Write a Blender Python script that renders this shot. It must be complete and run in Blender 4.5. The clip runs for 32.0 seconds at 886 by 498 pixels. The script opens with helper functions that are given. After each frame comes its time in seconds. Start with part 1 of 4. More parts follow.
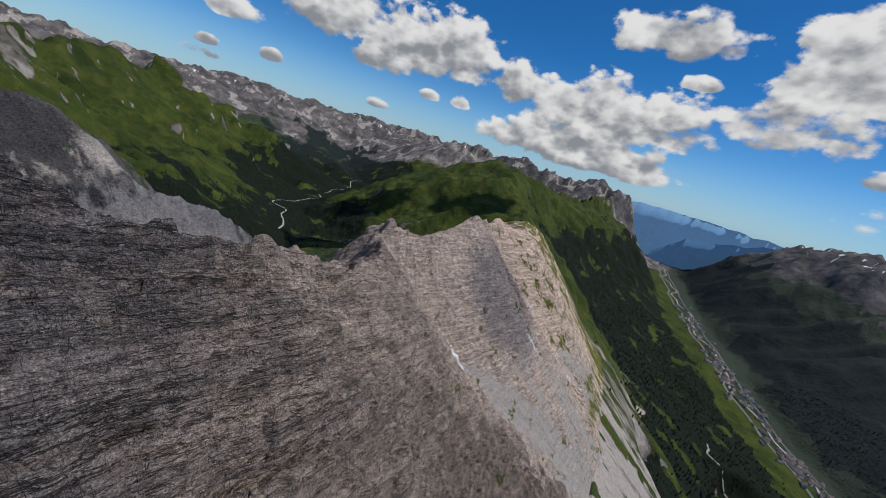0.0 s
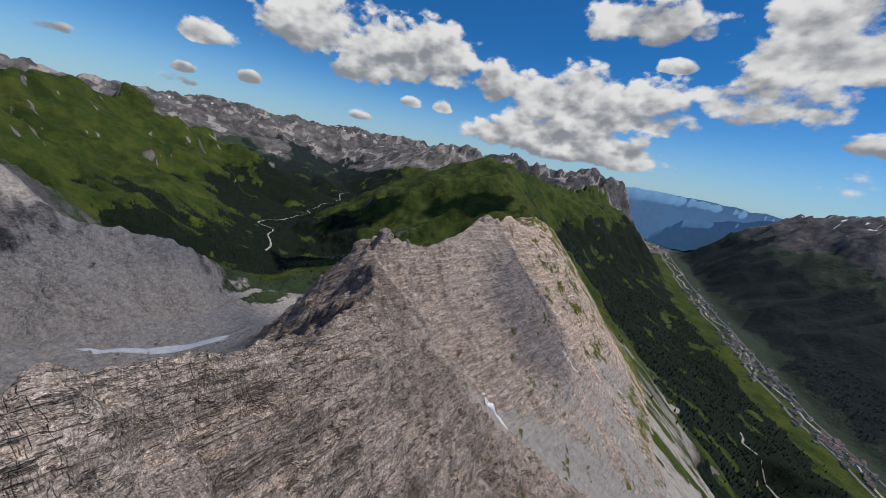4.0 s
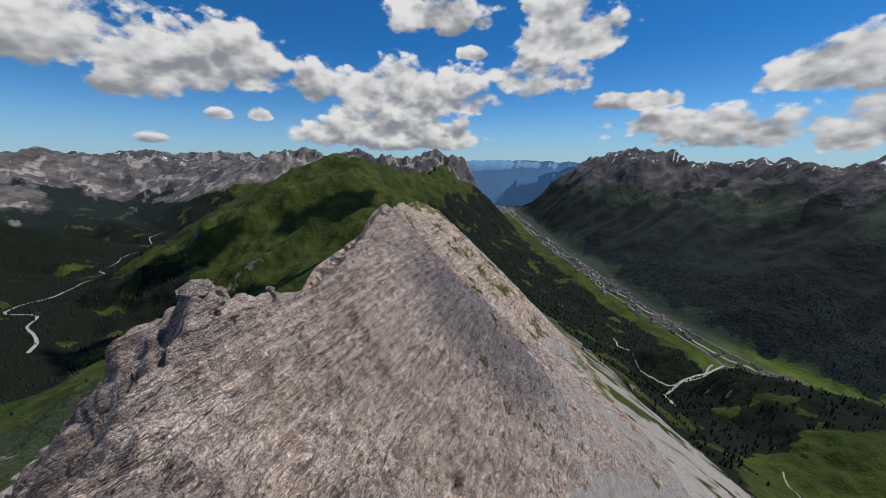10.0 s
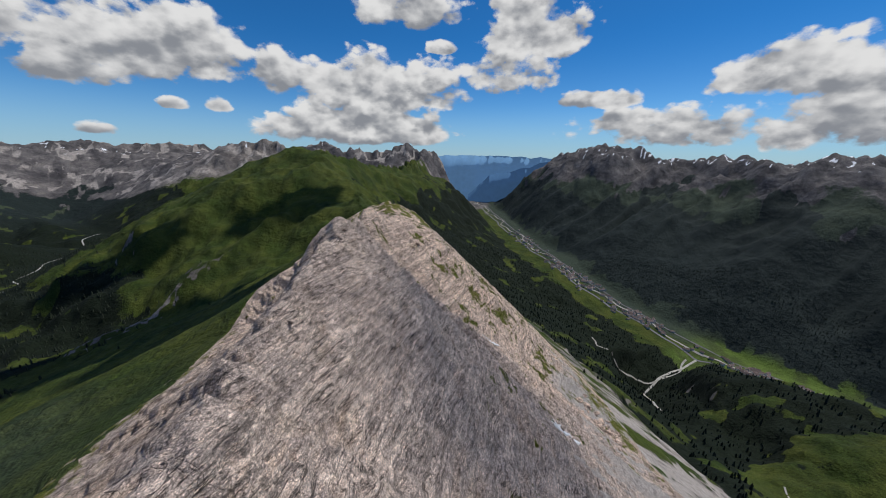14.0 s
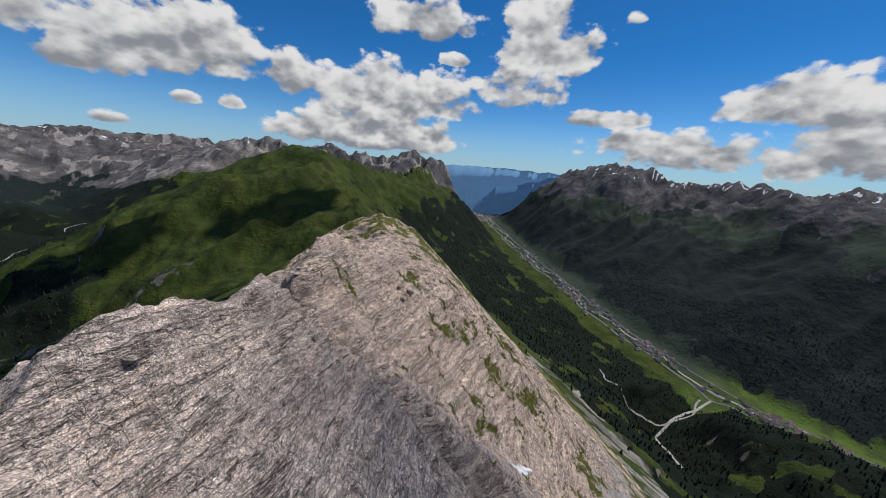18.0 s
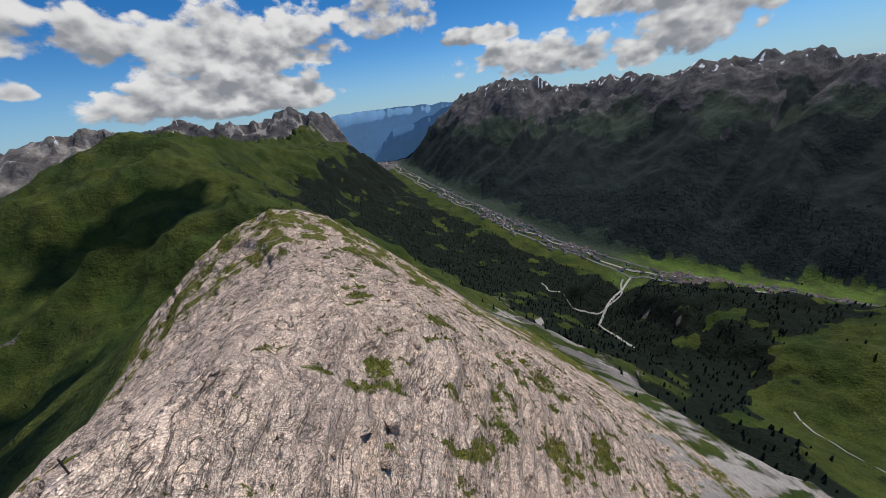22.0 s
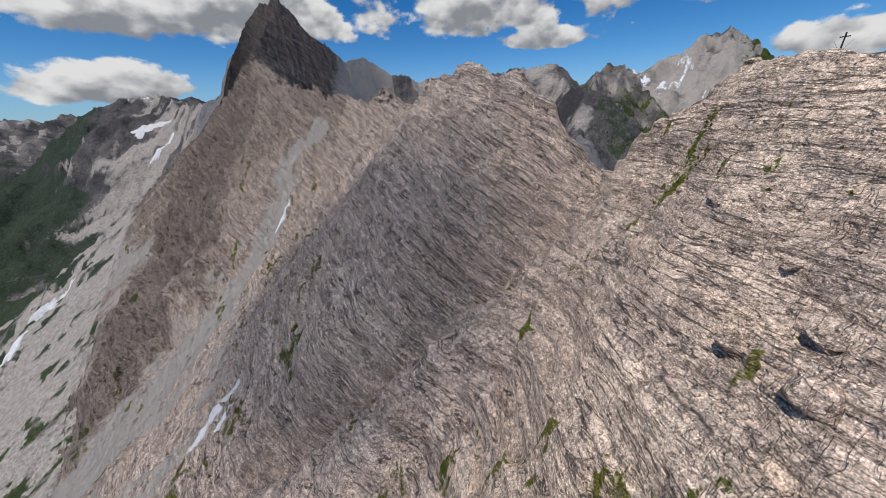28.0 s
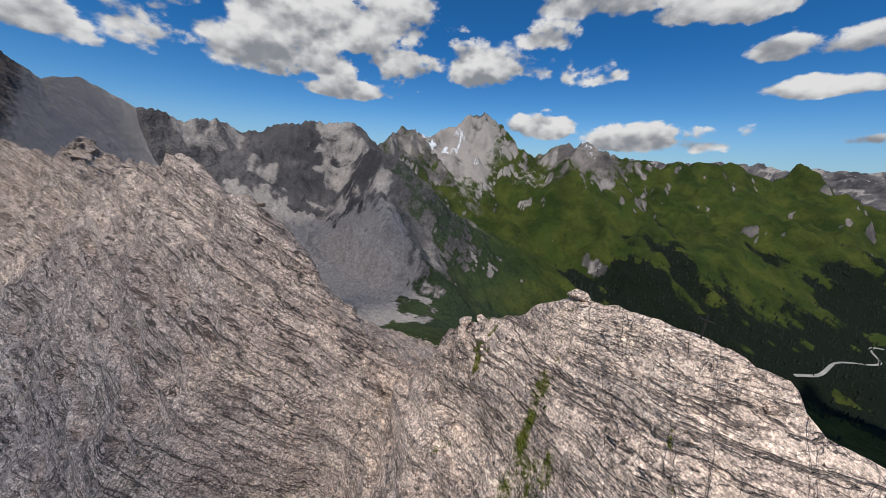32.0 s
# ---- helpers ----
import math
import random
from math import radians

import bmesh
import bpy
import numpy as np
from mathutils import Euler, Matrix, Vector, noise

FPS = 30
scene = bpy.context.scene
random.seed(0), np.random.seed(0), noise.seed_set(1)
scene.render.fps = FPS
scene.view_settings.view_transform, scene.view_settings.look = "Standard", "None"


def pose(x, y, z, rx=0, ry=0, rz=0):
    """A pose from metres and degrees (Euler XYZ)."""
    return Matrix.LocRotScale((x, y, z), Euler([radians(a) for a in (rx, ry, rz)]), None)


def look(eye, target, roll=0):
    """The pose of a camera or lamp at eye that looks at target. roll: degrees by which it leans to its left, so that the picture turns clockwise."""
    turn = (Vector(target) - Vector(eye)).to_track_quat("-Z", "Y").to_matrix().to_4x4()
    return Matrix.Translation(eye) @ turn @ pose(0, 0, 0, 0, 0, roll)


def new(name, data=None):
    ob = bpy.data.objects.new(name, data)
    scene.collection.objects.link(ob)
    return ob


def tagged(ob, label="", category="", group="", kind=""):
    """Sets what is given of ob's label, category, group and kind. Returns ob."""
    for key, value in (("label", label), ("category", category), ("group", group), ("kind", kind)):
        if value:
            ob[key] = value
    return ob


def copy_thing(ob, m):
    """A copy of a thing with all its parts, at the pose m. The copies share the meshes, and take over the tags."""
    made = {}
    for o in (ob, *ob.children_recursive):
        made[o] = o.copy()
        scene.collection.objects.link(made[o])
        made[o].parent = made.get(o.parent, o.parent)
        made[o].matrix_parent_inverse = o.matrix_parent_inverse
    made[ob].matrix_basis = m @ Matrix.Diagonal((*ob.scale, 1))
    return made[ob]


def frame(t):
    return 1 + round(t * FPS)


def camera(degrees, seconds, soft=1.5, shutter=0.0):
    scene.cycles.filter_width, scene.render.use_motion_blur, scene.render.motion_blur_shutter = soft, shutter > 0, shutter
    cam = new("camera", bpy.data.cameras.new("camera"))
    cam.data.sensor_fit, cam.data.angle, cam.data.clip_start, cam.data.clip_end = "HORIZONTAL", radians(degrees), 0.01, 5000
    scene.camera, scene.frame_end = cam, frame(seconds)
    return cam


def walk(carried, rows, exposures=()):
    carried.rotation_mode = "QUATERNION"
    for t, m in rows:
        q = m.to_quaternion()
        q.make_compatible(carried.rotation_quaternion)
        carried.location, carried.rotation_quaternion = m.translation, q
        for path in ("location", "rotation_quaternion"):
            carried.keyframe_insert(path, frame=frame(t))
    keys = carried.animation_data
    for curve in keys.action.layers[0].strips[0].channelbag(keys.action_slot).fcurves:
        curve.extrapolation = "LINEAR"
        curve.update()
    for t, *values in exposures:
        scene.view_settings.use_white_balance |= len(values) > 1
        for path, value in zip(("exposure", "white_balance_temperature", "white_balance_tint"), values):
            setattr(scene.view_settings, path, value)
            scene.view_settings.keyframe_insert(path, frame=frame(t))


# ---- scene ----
cam = camera(106.2, 32.0, 0.8)
PATH = [
    (0.0, pose(112.39, -220.09, 950.12, 71.66, -15.60, 30.42)),
    (0.5, pose(106.72, -212.39, 948.84, 71.15, -15.12, 30.59)),
    (1.0, pose(101.05, -204.80, 947.38, 71.06, -14.59, 30.50)),
    (1.5, pose(95.44, -197.43, 945.61, 71.32, -13.75, 30.07)),
    (2.0, pose(90.00, -190.29, 943.49, 71.85, -12.66, 29.47)),
    (2.5, pose(84.79, -183.29, 941.09, 72.41, -11.96, 29.04)),
    (3.0, pose(79.95, -176.46, 938.25, 72.82, -11.34, 28.67)),
    (3.5, pose(75.57, -169.81, 934.90, 72.98, -10.85, 28.37)),
    (4.0, pose(71.25, -163.14, 931.59, 72.92, -10.45, 28.03)),
    (4.5, pose(66.58, -156.25, 928.84, 72.69, -10.12, 27.54)),
    (5.0, pose(61.59, -149.18, 926.56, 72.40, -9.82, 26.94)),
    (5.5, pose(56.43, -142.15, 924.37, 72.25, -9.42, 26.18)),
    (6.0, pose(51.09, -135.14, 922.08, 72.26, -8.96, 25.19)),
    (6.5, pose(45.62, -127.81, 919.54, 72.28, -8.34, 23.87)),
    (7.0, pose(40.24, -120.19, 916.74, 72.30, -7.57, 22.26)),
    (7.5, pose(34.80, -112.18, 913.82, 72.39, -6.46, 19.93)),
    (8.0, pose(29.30, -103.65, 911.01, 72.69, -5.23, 16.72)),
    (8.5, pose(23.84, -94.57, 908.53, 73.21, -3.67, 12.62)),
    (9.0, pose(18.73, -85.01, 906.58, 73.92, -2.08, 7.95)),
    (9.5, pose(14.29, -75.05, 905.13, 74.47, -1.05, 4.47)),
    (10.0, pose(10.72, -64.60, 904.08, 74.85, -0.47, 2.01)),
    (10.5, pose(7.86, -53.91, 903.15, 75.20, -0.08, 0.33)),
    (11.0, pose(5.56, -43.49, 902.15, 75.51, 0.07, -0.83)),
    (11.5, pose(3.59, -33.10, 901.25, 75.61, 0.18, -1.71)),
    (12.0, pose(2.00, -22.45, 900.64, 75.52, 0.29, -2.37)),
    (12.5, pose(0.82, -11.39, 900.26, 75.26, 0.23, -2.82)),
    (13.0, pose(-0.00, 0.00, 900.00, 74.88, 0.03, -3.02)),
    (13.5, pose(-0.52, 11.59, 899.77, 74.50, -0.39, -3.01)),
    (14.0, pose(-0.45, 23.70, 899.86, 74.12, -0.98, -2.81)),
    (14.5, pose(0.40, 36.55, 900.23, 73.81, -1.79, -2.36)),
    (15.0, pose(1.43, 49.66, 900.37, 73.68, -2.63, -1.86)),
    (15.5, pose(2.02, 62.53, 899.74, 73.83, -3.30, -1.50)),
    (16.0, pose(2.19, 75.14, 898.57, 74.16, -3.82, -1.28)),
    (16.5, pose(2.17, 87.82, 897.30, 74.50, -4.14, -1.17)),
    (17.0, pose(1.91, 100.70, 896.14, 74.86, -4.36, -1.19)),
    (17.5, pose(1.27, 113.72, 895.18, 75.32, -4.48, -1.38)),
    (18.0, pose(0.30, 126.87, 894.47, 75.57, -4.43, -1.72)),
    (18.5, pose(-0.84, 140.15, 894.10, 75.62, -4.10, -2.27)),
    (19.0, pose(-1.99, 153.54, 893.93, 75.45, -3.55, -3.07)),
    (19.5, pose(-3.12, 166.93, 893.90, 75.02, -2.74, -4.18)),
    (20.0, pose(-4.32, 180.41, 894.00, 74.14, -1.56, -5.79)),
    (20.5, pose(-5.41, 194.02, 894.14, 72.83, 0.04, -8.02)),
    (21.0, pose(-6.31, 207.62, 894.16, 70.84, 2.26, -11.36)),
    (21.5, pose(-6.90, 220.92, 894.01, 68.47, 4.59, -15.33)),
    (22.0, pose(-6.90, 234.06, 893.76, 66.02, 6.70, -19.88)),
    (22.5, pose(-6.09, 247.13, 893.49, 63.19, 8.80, -26.04)),
    (23.0, pose(-4.34, 260.02, 893.16, 60.49, 10.94, -33.88)),
    (23.5, pose(-1.81, 272.46, 892.78, 57.62, 12.72, -43.58)),
    (24.0, pose(1.36, 284.18, 892.21, 54.60, 13.86, -55.37)),
    (24.5, pose(5.05, 295.09, 891.41, 51.31, 14.19, -69.73)),
    (25.0, pose(9.36, 305.16, 886.16, 47.19, 13.03, -87.08)),
    (25.5, pose(14.47, 312.67, 875.50, 43.17, 9.69, -108.47)),
    (26.0, pose(19.72, 316.32, 864.62, 41.87, 5.35, -130.99)),
    (26.5, pose(24.44, 314.79, 858.73, 45.93, 1.21, -151.74)),
    (27.0, pose(28.68, 310.24, 857.07, 53.55, -2.43, -170.64)),
    (27.5, pose(32.19, 304.81, 855.56, 62.35, -0.84, -189.21)),
    (28.0, pose(34.41, 298.84, 854.62, 67.89, 2.24, -204.48)),
    (28.5, pose(34.71, 292.53, 854.76, 71.72, 5.22, -219.02)),
    (29.0, pose(32.78, 286.27, 856.15, 74.40, 7.46, -231.90)),
    (29.5, pose(28.87, 280.39, 858.63, 75.61, 8.53, -244.08)),
    (30.0, pose(23.44, 275.54, 861.92, 75.77, 7.97, -253.89)),
    (30.5, pose(17.08, 272.17, 865.52, 75.41, 6.38, -259.88)),
    (31.0, pose(10.18, 270.07, 869.07, 75.20, 4.67, -259.49)),
    (31.5, pose(2.80, 268.74, 872.42, 75.23, 1.12, -251.64)),
    (32.0, pose(-4.95, 267.55, 875.63, 74.96, -3.07, -235.05)),
]
walk(cam, PATH)

# ---------------------------------------------------------------- light
SUN_AZ, SUN_EL = 66.0, 61.0          # degrees clockwise from +y, and up
sun_dir = Vector((math.sin(radians(SUN_AZ)) * math.cos(radians(SUN_EL)),
                  math.cos(radians(SUN_AZ)) * math.cos(radians(SUN_EL)), math.sin(radians(SUN_EL))))
sun = new("sun", bpy.data.lights.new("sun", "SUN"))
sun.data.energy, sun.data.angle, sun.data.color = 3.35, radians(0.53), (1.0, 0.96, 0.90)
sun.matrix_world = look((0, 0, 3000), Vector((0, 0, 3000)) - sun_dir)


class Nodes:
    """Short hand for building a node tree."""

    def __init__(self, tree):
        self.tree = tree
        tree.nodes.clear()

    def add(self, kind, **sets):
        n = self.tree.nodes.new(kind)
        for k, v in sets.items():
            setattr(n, k, v)
        return n

    def put(self, socket, value):
        if isinstance(value, bpy.types.NodeSocket):
            self.tree.links.new(value, socket)
        elif value is not None:
            socket.default_value = value

    def math(self, op, a, b=None, c=None, clamp=False):
        n = self.add("ShaderNodeMath", operation=op, use_clamp=clamp)
        for k, v in enumerate((a, b, c)):
            self.put(n.inputs[k], v)
        return n.outputs[0]

    def vec(self, op, a, b=None, scale=None):
        n = self.add("ShaderNodeVectorMath", operation=op)
        self.put(n.inputs[0], a)
        self.put(n.inputs[1], b)
        if scale is not None:
            self.put(n.inputs["Scale"], scale)
        return n.outputs["Value"] if op in ("DOT_PRODUCT", "LENGTH", "DISTANCE") else n.outputs["Vector"]

    def mix(self, f, a, b, blend="MIX"):
        n = self.add("ShaderNodeMix", data_type="RGBA", blend_type=blend)
        self.put(n.inputs["Factor"], f)
        self.put(n.inputs["A"], a if isinstance(a, bpy.types.NodeSocket) else (*a, 1))
        self.put(n.inputs["B"], b if isinstance(b, bpy.types.NodeSocket) else (*b, 1))
        return n.outputs["Result"]

    def noise(self, vector, scale, detail=5.0, rough=0.55, kind="FBM", lac=2.0, distortion=0.0):
        n = self.add("ShaderNodeTexNoise", noise_dimensions="3D", noise_type=kind)
        self.put(n.inputs["Vector"], vector)
        self.put(n.inputs["Scale"], scale)
        self.put(n.inputs["Detail"], detail)
        self.put(n.inputs["Roughness"], rough)
        self.put(n.inputs["Lacunarity"], lac)
        self.put(n.inputs["Distortion"], distortion)
        return n.outputs["Fac"]

    def ramp(self, f, lo, hi, a=0.0, b=1.0, smooth=True):
        n = self.add("ShaderNodeMapRange", interpolation_type="SMOOTHSTEP" if smooth else "LINEAR")
        for k, v in enumerate((f, lo, hi, a, b)):
            self.put(n.inputs[k], v)
        return n.outputs[0]


world = bpy.data.worlds.new("world")
scene.world = world
world.use_nodes = True
wn = Nodes(world.node_tree)
sky = wn.add("ShaderNodeTexSky", sky_type="NISHITA", sun_disc=False, sun_elevation=radians(SUN_EL),
             sun_rotation=radians(SUN_AZ), altitude=2400.0, air_density=1.0, dust_density=0.2, ozone_density=3.0)
way = wn.add("ShaderNodeTexCoord").outputs["Generated"]
way_z = wn.add("ShaderNodeSeparateXYZ")
wn.put(way_z.inputs[0], way)

# Fair-weather cumulus: azimuth (clockwise from +y), height above the horizon, half width, half height, in degrees.
CLOUDS = [(-37.9, 11.5, 16, 5.6), (-24, 10, 6, 4), (-43.8, 8.0, 5, 2), (-1.3, 19.8, 8, 3.4), (17, 16.5, 8, 4.3), (12.8, 11.4, 6.2, 3.8), (14.3, 20.7, 5.2, 3), (-7.7, 9, 12.7, 4.8),
          (-10.6, 3.7, 16.2, 3.4), (-15.2, 10.5, 4, 2.8), (25.9, 7.7, 5.3, 1.6), (46, 9.1, 7.5, 3.2), (41, 3.5, 17, 3.4), (60, 8, 12, 4.5), (31.5, 4.9, 9, 1.8),
          (-29.1, 5.8, 1.7, 1.4), (-34, 5.6, 2, 0.9), (-41.6, 2.1, 2.2, 0.9), (2.1, 15.2, 2.2, 1.0), (27.6, 20, 1.5, 1.1), (-61.4, 8, 3, 1.8),
          (-64.1, 3.3, 1.4, 0.8), (-144.4, 18.4, 17, 6.8), (-120.4, 13.7, 16.6, 3.5), (-104.1, 21.6, 10, 3.4), (-110.2, 17.1, 5.2, 2.6), (-88.7, 19.1, 7, 2.8),
          (-68.6, 13.5, 11.5, 2.2), (-82.8, 13.8, 3, 1.7), (-78.1, 9.8, 6.5, 1.5), (-109.4, 5.6, 5.3, 2.5), (-91.4, 4, 12.3, 2.5), (-140.2, 9.2, 7.1, 1.6),
          (-74.7, 4.2, 2.1, 0.9), (-57, 3.9, 1.6, 0.9), (-64.9, 1.8, 2.4, 0.9), (-167, 13.4, 28, 4.8), (162, 4.5, 8, 2.6), (168, 13, 18, 5), (120, 12, 26, 6)]


def heaps(vector):
    """How high the cloud's heaps stand at a way: large billows with round puffs on them."""
    puffs = None
    for scale, size in ((8.0, 1.0), (19.0, 0.5), (44.0, 0.25)):
        v = wn.add("ShaderNodeTexVoronoi", feature="SMOOTH_F1")
        wn.put(v.inputs["Vector"], wn.vec("ADD", vector, wn.vec("SCALE", bend, scale=0.5 / scale)))
        v.inputs["Scale"].default_value, v.inputs["Smoothness"].default_value = scale, 0.35
        k = wn.math("MULTIPLY", wn.math("SUBTRACT", 0.45, v.outputs["Distance"]), size)
        puffs = k if puffs is None else wn.math("ADD", puffs, k)
    large = wn.math("MULTIPLY", wn.math("SUBTRACT", wn.noise(vector, 6.0, 6.0, 0.55), 0.5), 2.2)
    return wn.math("ADD", large, wn.math("MULTIPLY", puffs, 1.15))


grain = wn.vec("MULTIPLY", way, (1.0, 1.0, 1.55))
warp = wn.add("ShaderNodeTexNoise", noise_dimensions="3D")
wn.put(warp.inputs["Vector"], grain)
warp.inputs["Scale"].default_value, warp.inputs["Detail"].default_value = 30.0, 4.0
bend = wn.vec("SUBTRACT", warp.outputs["Color"], (0.5, 0.5, 0.5))
billow = heaps(grain)
above = heaps(wn.vec("ADD", grain, (0.030 * sun_dir.x, 0.030 * sun_dir.y, 0.045)))
fine = wn.noise(grain, 30.0, 7.0, 0.66)
most, lift = None, None
for az, el, hw, hh in CLOUDS:
    a, e = radians(az), radians(el)
    right = (math.cos(a), -math.sin(a), 0)
    upward = (-math.sin(e) * math.sin(a), -math.sin(e) * math.cos(a), math.cos(e))
    dx = wn.math("DIVIDE", wn.vec("DOT_PRODUCT", way, right), math.sin(radians(hw * 1.12)))
    dy = wn.math("DIVIDE", wn.vec("DOT_PRODUCT", way, upward), math.sin(radians(hh * 1.18)))
    flat = wn.math("MINIMUM", dy, wn.math("MULTIPLY", dy, 1.7))
    body = wn.math("SUBTRACT", 1.0, wn.math("ADD", wn.math("MULTIPLY", dx, dx), wn.math("MULTIPLY", flat, flat)))
    weight = wn.math("MAXIMUM", wn.math("ADD", body, 0.4), 0.0)
    tall = wn.math("MULTIPLY", weight, dy)
    most = body if most is None else wn.math("SMOOTH_MAX", most, body, 0.25)
    lift = (weight, tall) if lift is None else (wn.math("ADD", lift[0], weight), wn.math("ADD", lift[1], tall))
thick = wn.math("ADD", wn.math("MULTIPLY", wn.math("MAXIMUM", most, -1.5), 1.35), wn.math("MULTIPLY", billow, 1.55))
cover = wn.ramp(wn.math("ADD", thick, wn.math("MULTIPLY", wn.math("SUBTRACT", fine, 0.5), 1.3)), -0.05, 0.55)
height = wn.math("DIVIDE", lift[1], wn.math("ADD", lift[0], 0.15))
lit = wn.ramp(wn.math("ADD", wn.math("ADD", wn.math("MULTIPLY", height, 0.85), wn.math("MULTIPLY", wn.math("SUBTRACT", billow, above), 1.25)),
                      wn.math("ADD", wn.math("MULTIPLY", thick, -0.20), wn.math("MULTIPLY", wn.math("SUBTRACT", fine, 0.5), -0.45))), -0.75, 0.62)
cloud = wn.mix(lit, (2.4, 2.55, 2.85), (7.3, 7.3, 7.3))
deep = wn.mix(wn.ramp(way_z.outputs[2], -0.02, 0.30), (0.56, 0.84, 1.02), (0.15, 0.62, 0.98))
clear = wn.mix(1.0, sky.outputs[0], deep, "MULTIPLY")
veil = wn.ramp(way_z.outputs[2], 0.14, -0.01, 0.0, 0.55)
clear = wn.mix(veil, clear, (2.6, 3.9, 5.6))
back = wn.add("ShaderNodeBackground")
back.inputs["Strength"].default_value = 0.10
wn.put(back.inputs["Color"], wn.mix(cover, clear, cloud))
out = wn.add("ShaderNodeOutputWorld")
wn.put(out.inputs["Surface"], back.outputs[0])

# ---------------------------------------------------------------- noise in numpy
RNG = np.random.RandomState(7)
PERM = np.concatenate([RNG.permutation(256)] * 3)
ANG = RNG.rand(256) * 2 * np.pi
GX, GY = np.cos(ANG), np.sin(ANG)


def perlin(x, y, seed=0):
    xi, yi = np.floor(x).astype(np.int64), np.floor(y).astype(np.int64)
    fx, fy = x - xi, y - yi
    u, v = fx * fx * fx * (fx * (fx * 6 - 15) + 10), fy * fy * fy * (fy * (fy * 6 - 15) + 10)
    s = seed % 97

    def corner(dx, dy):
        k = PERM[(PERM[(xi + dx + s) & 255] + yi + dy) & 255]
        return GX[k] * (fx - dx) + GY[k] * (fy - dy)

    a = corner(0, 0) * (1 - u) + corner(1, 0) * u
    b = corner(0, 1) * (1 - u) + corner(1, 1) * u
    return 1.5 * (a * (1 - v) + b * v)


def fbm(x, y, size, octaves=5, gain=0.5, seed=0):
    out, amp, f = np.zeros_like(x), 1.0, 1.0 / size
    for k in range(octaves):
        out += amp * perlin(x * f + 13.7 * k, y * f - 7.3 * k, seed + k)
        amp, f = amp * gain, f * 2.03
    return out


def ridged(x, y, size, octaves=5, gain=0.5, seed=0):
    out, amp, f = np.zeros_like(x), 1.0, 1.0 / size
    for k in range(octaves):
        out += amp * (1 - 2 * np.abs(perlin(x * f + 5.1 * k, y * f + 9.9 * k, seed + k)))
        amp, f = amp * gain, f * 2.07
    return out


def step(x, lo, hi):
    t = np.clip((x - lo) / (hi - lo), 0, 1)
    return t * t * (3 - 2 * t)


def smax(a, b, k):
    h = np.clip(0.5 + 0.5 * (a - b) / k, 0, 1)
    return b + (a - b) * h + k * h * (1 - h)


def smin(a, b, k):
    return -smax(-a, -b, k)


def line_near(x, y, pts):
    """Distance to a polyline and, as its nearer pieces have them, its z, the side (+1: square to its right) and the way along."""
    best = np.full(x.shape, 1e12)
    total, zc, side, along = (np.zeros_like(x) for _ in range(4))
    run = 0.0
    for (x0, y0, z0), (x1, y1, z1) in zip(pts[:-1], pts[1:]):
        dx, dy = x1 - x0, y1 - y0
        n = math.hypot(dx, dy)
        t = np.clip(((x - x0) * dx + (y - y0) * dy) / n ** 2, 0, 1)
        ex, ey = x - x0 - t * dx, y - y0 - t * dy
        d = ex * ex + ey * ey + 1e-4
        w = d ** -4.0
        best = np.minimum(best, d)
        total += w
        zc += w * (z0 + t * (z1 - z0))
        side += w * (dy * ex - dx * ey) / (n * np.sqrt(d))
        along += w * (run + t * n)
        run += n
    return np.sqrt(best), zc / total, side / total, along / total


def tent(x, y, pts, right, left):
    """A ridge: the crest's line and the drop to its right and left by distance."""
    d, zc, side, along = line_near(x, y, pts)
    r, l = np.array(right), np.array(left)
    w = 0.5 + 0.5 * np.clip(side * 1.15, -1, 1)
    return zc - w * np.interp(d, r[:, 0], r[:, 1]) - (1 - w) * np.interp(d, l[:, 0], l[:, 1])


# ---------------------------------------------------------------- the plan of the land
CREST = [(10, -312, 1008), (34, -250, 957), (52, -183, 918), (33, -152, 904), (26, -115, 889), (19, -90, 883),
         (-2, -65, 878), (-24, -35, 869), (-40, -12, 866), (-49, 7, 877), (-42, 28, 862), (-38, 47, 857), (-31, 60, 862),
         (-40, 85, 855), (-38, 120, 863), (-33, 146, 869), (-38, 160, 872), (-38, 182, 869), (-37, 203, 863), (-38, 214, 855),
         (-43, 224, 850), (-47, 233, 845), (-47, 246, 855), (-44, 262, 861), (-42, 272, 862), (-39, 284, 856), (-36, 296, 854), (-33, 311, 846),
         (-30, 360, 838), (-38, 412, 830), (-48, 470, 828), (-57, 520, 833), (-64, 570, 821), (-66, 640, 785), (-70, 740, 740)]
CREST_R = [(0, 0), (15, 17), (36, 41), (67, 75), (120, 128), (170, 172), (220, 215), (300, 275), (340, 310), (420, 400),
           (600, 620), (6000, 4500)]
CREST_L = [(0, 0), (10, 10), (30, 33), (52, 60), (80, 92), (110, 116), (160, 134), (250, 140), (400, 210), (900, 420), (2000, 700), (6000, 1500)]
CREST_L2 = [(0, 0), (10, 12), (25, 31), (45, 54), (80, 80), (150, 112), (250, 152), (400, 228), (900, 440), (2000, 700), (6000, 1500)]
CREST_R3 = [(0, 0), (20, 7), (42, 18), (88, 64), (120, 97), (170, 152), (220, 208), (300, 275), (340, 310), (420, 400), (600, 620), (6000, 4500)]
CREST_L3 = [(0, 0), (30, 10), (60, 26), (100, 58), (150, 95), (250, 152), (400, 228), (900, 440), (2000, 700), (6000, 1500)]
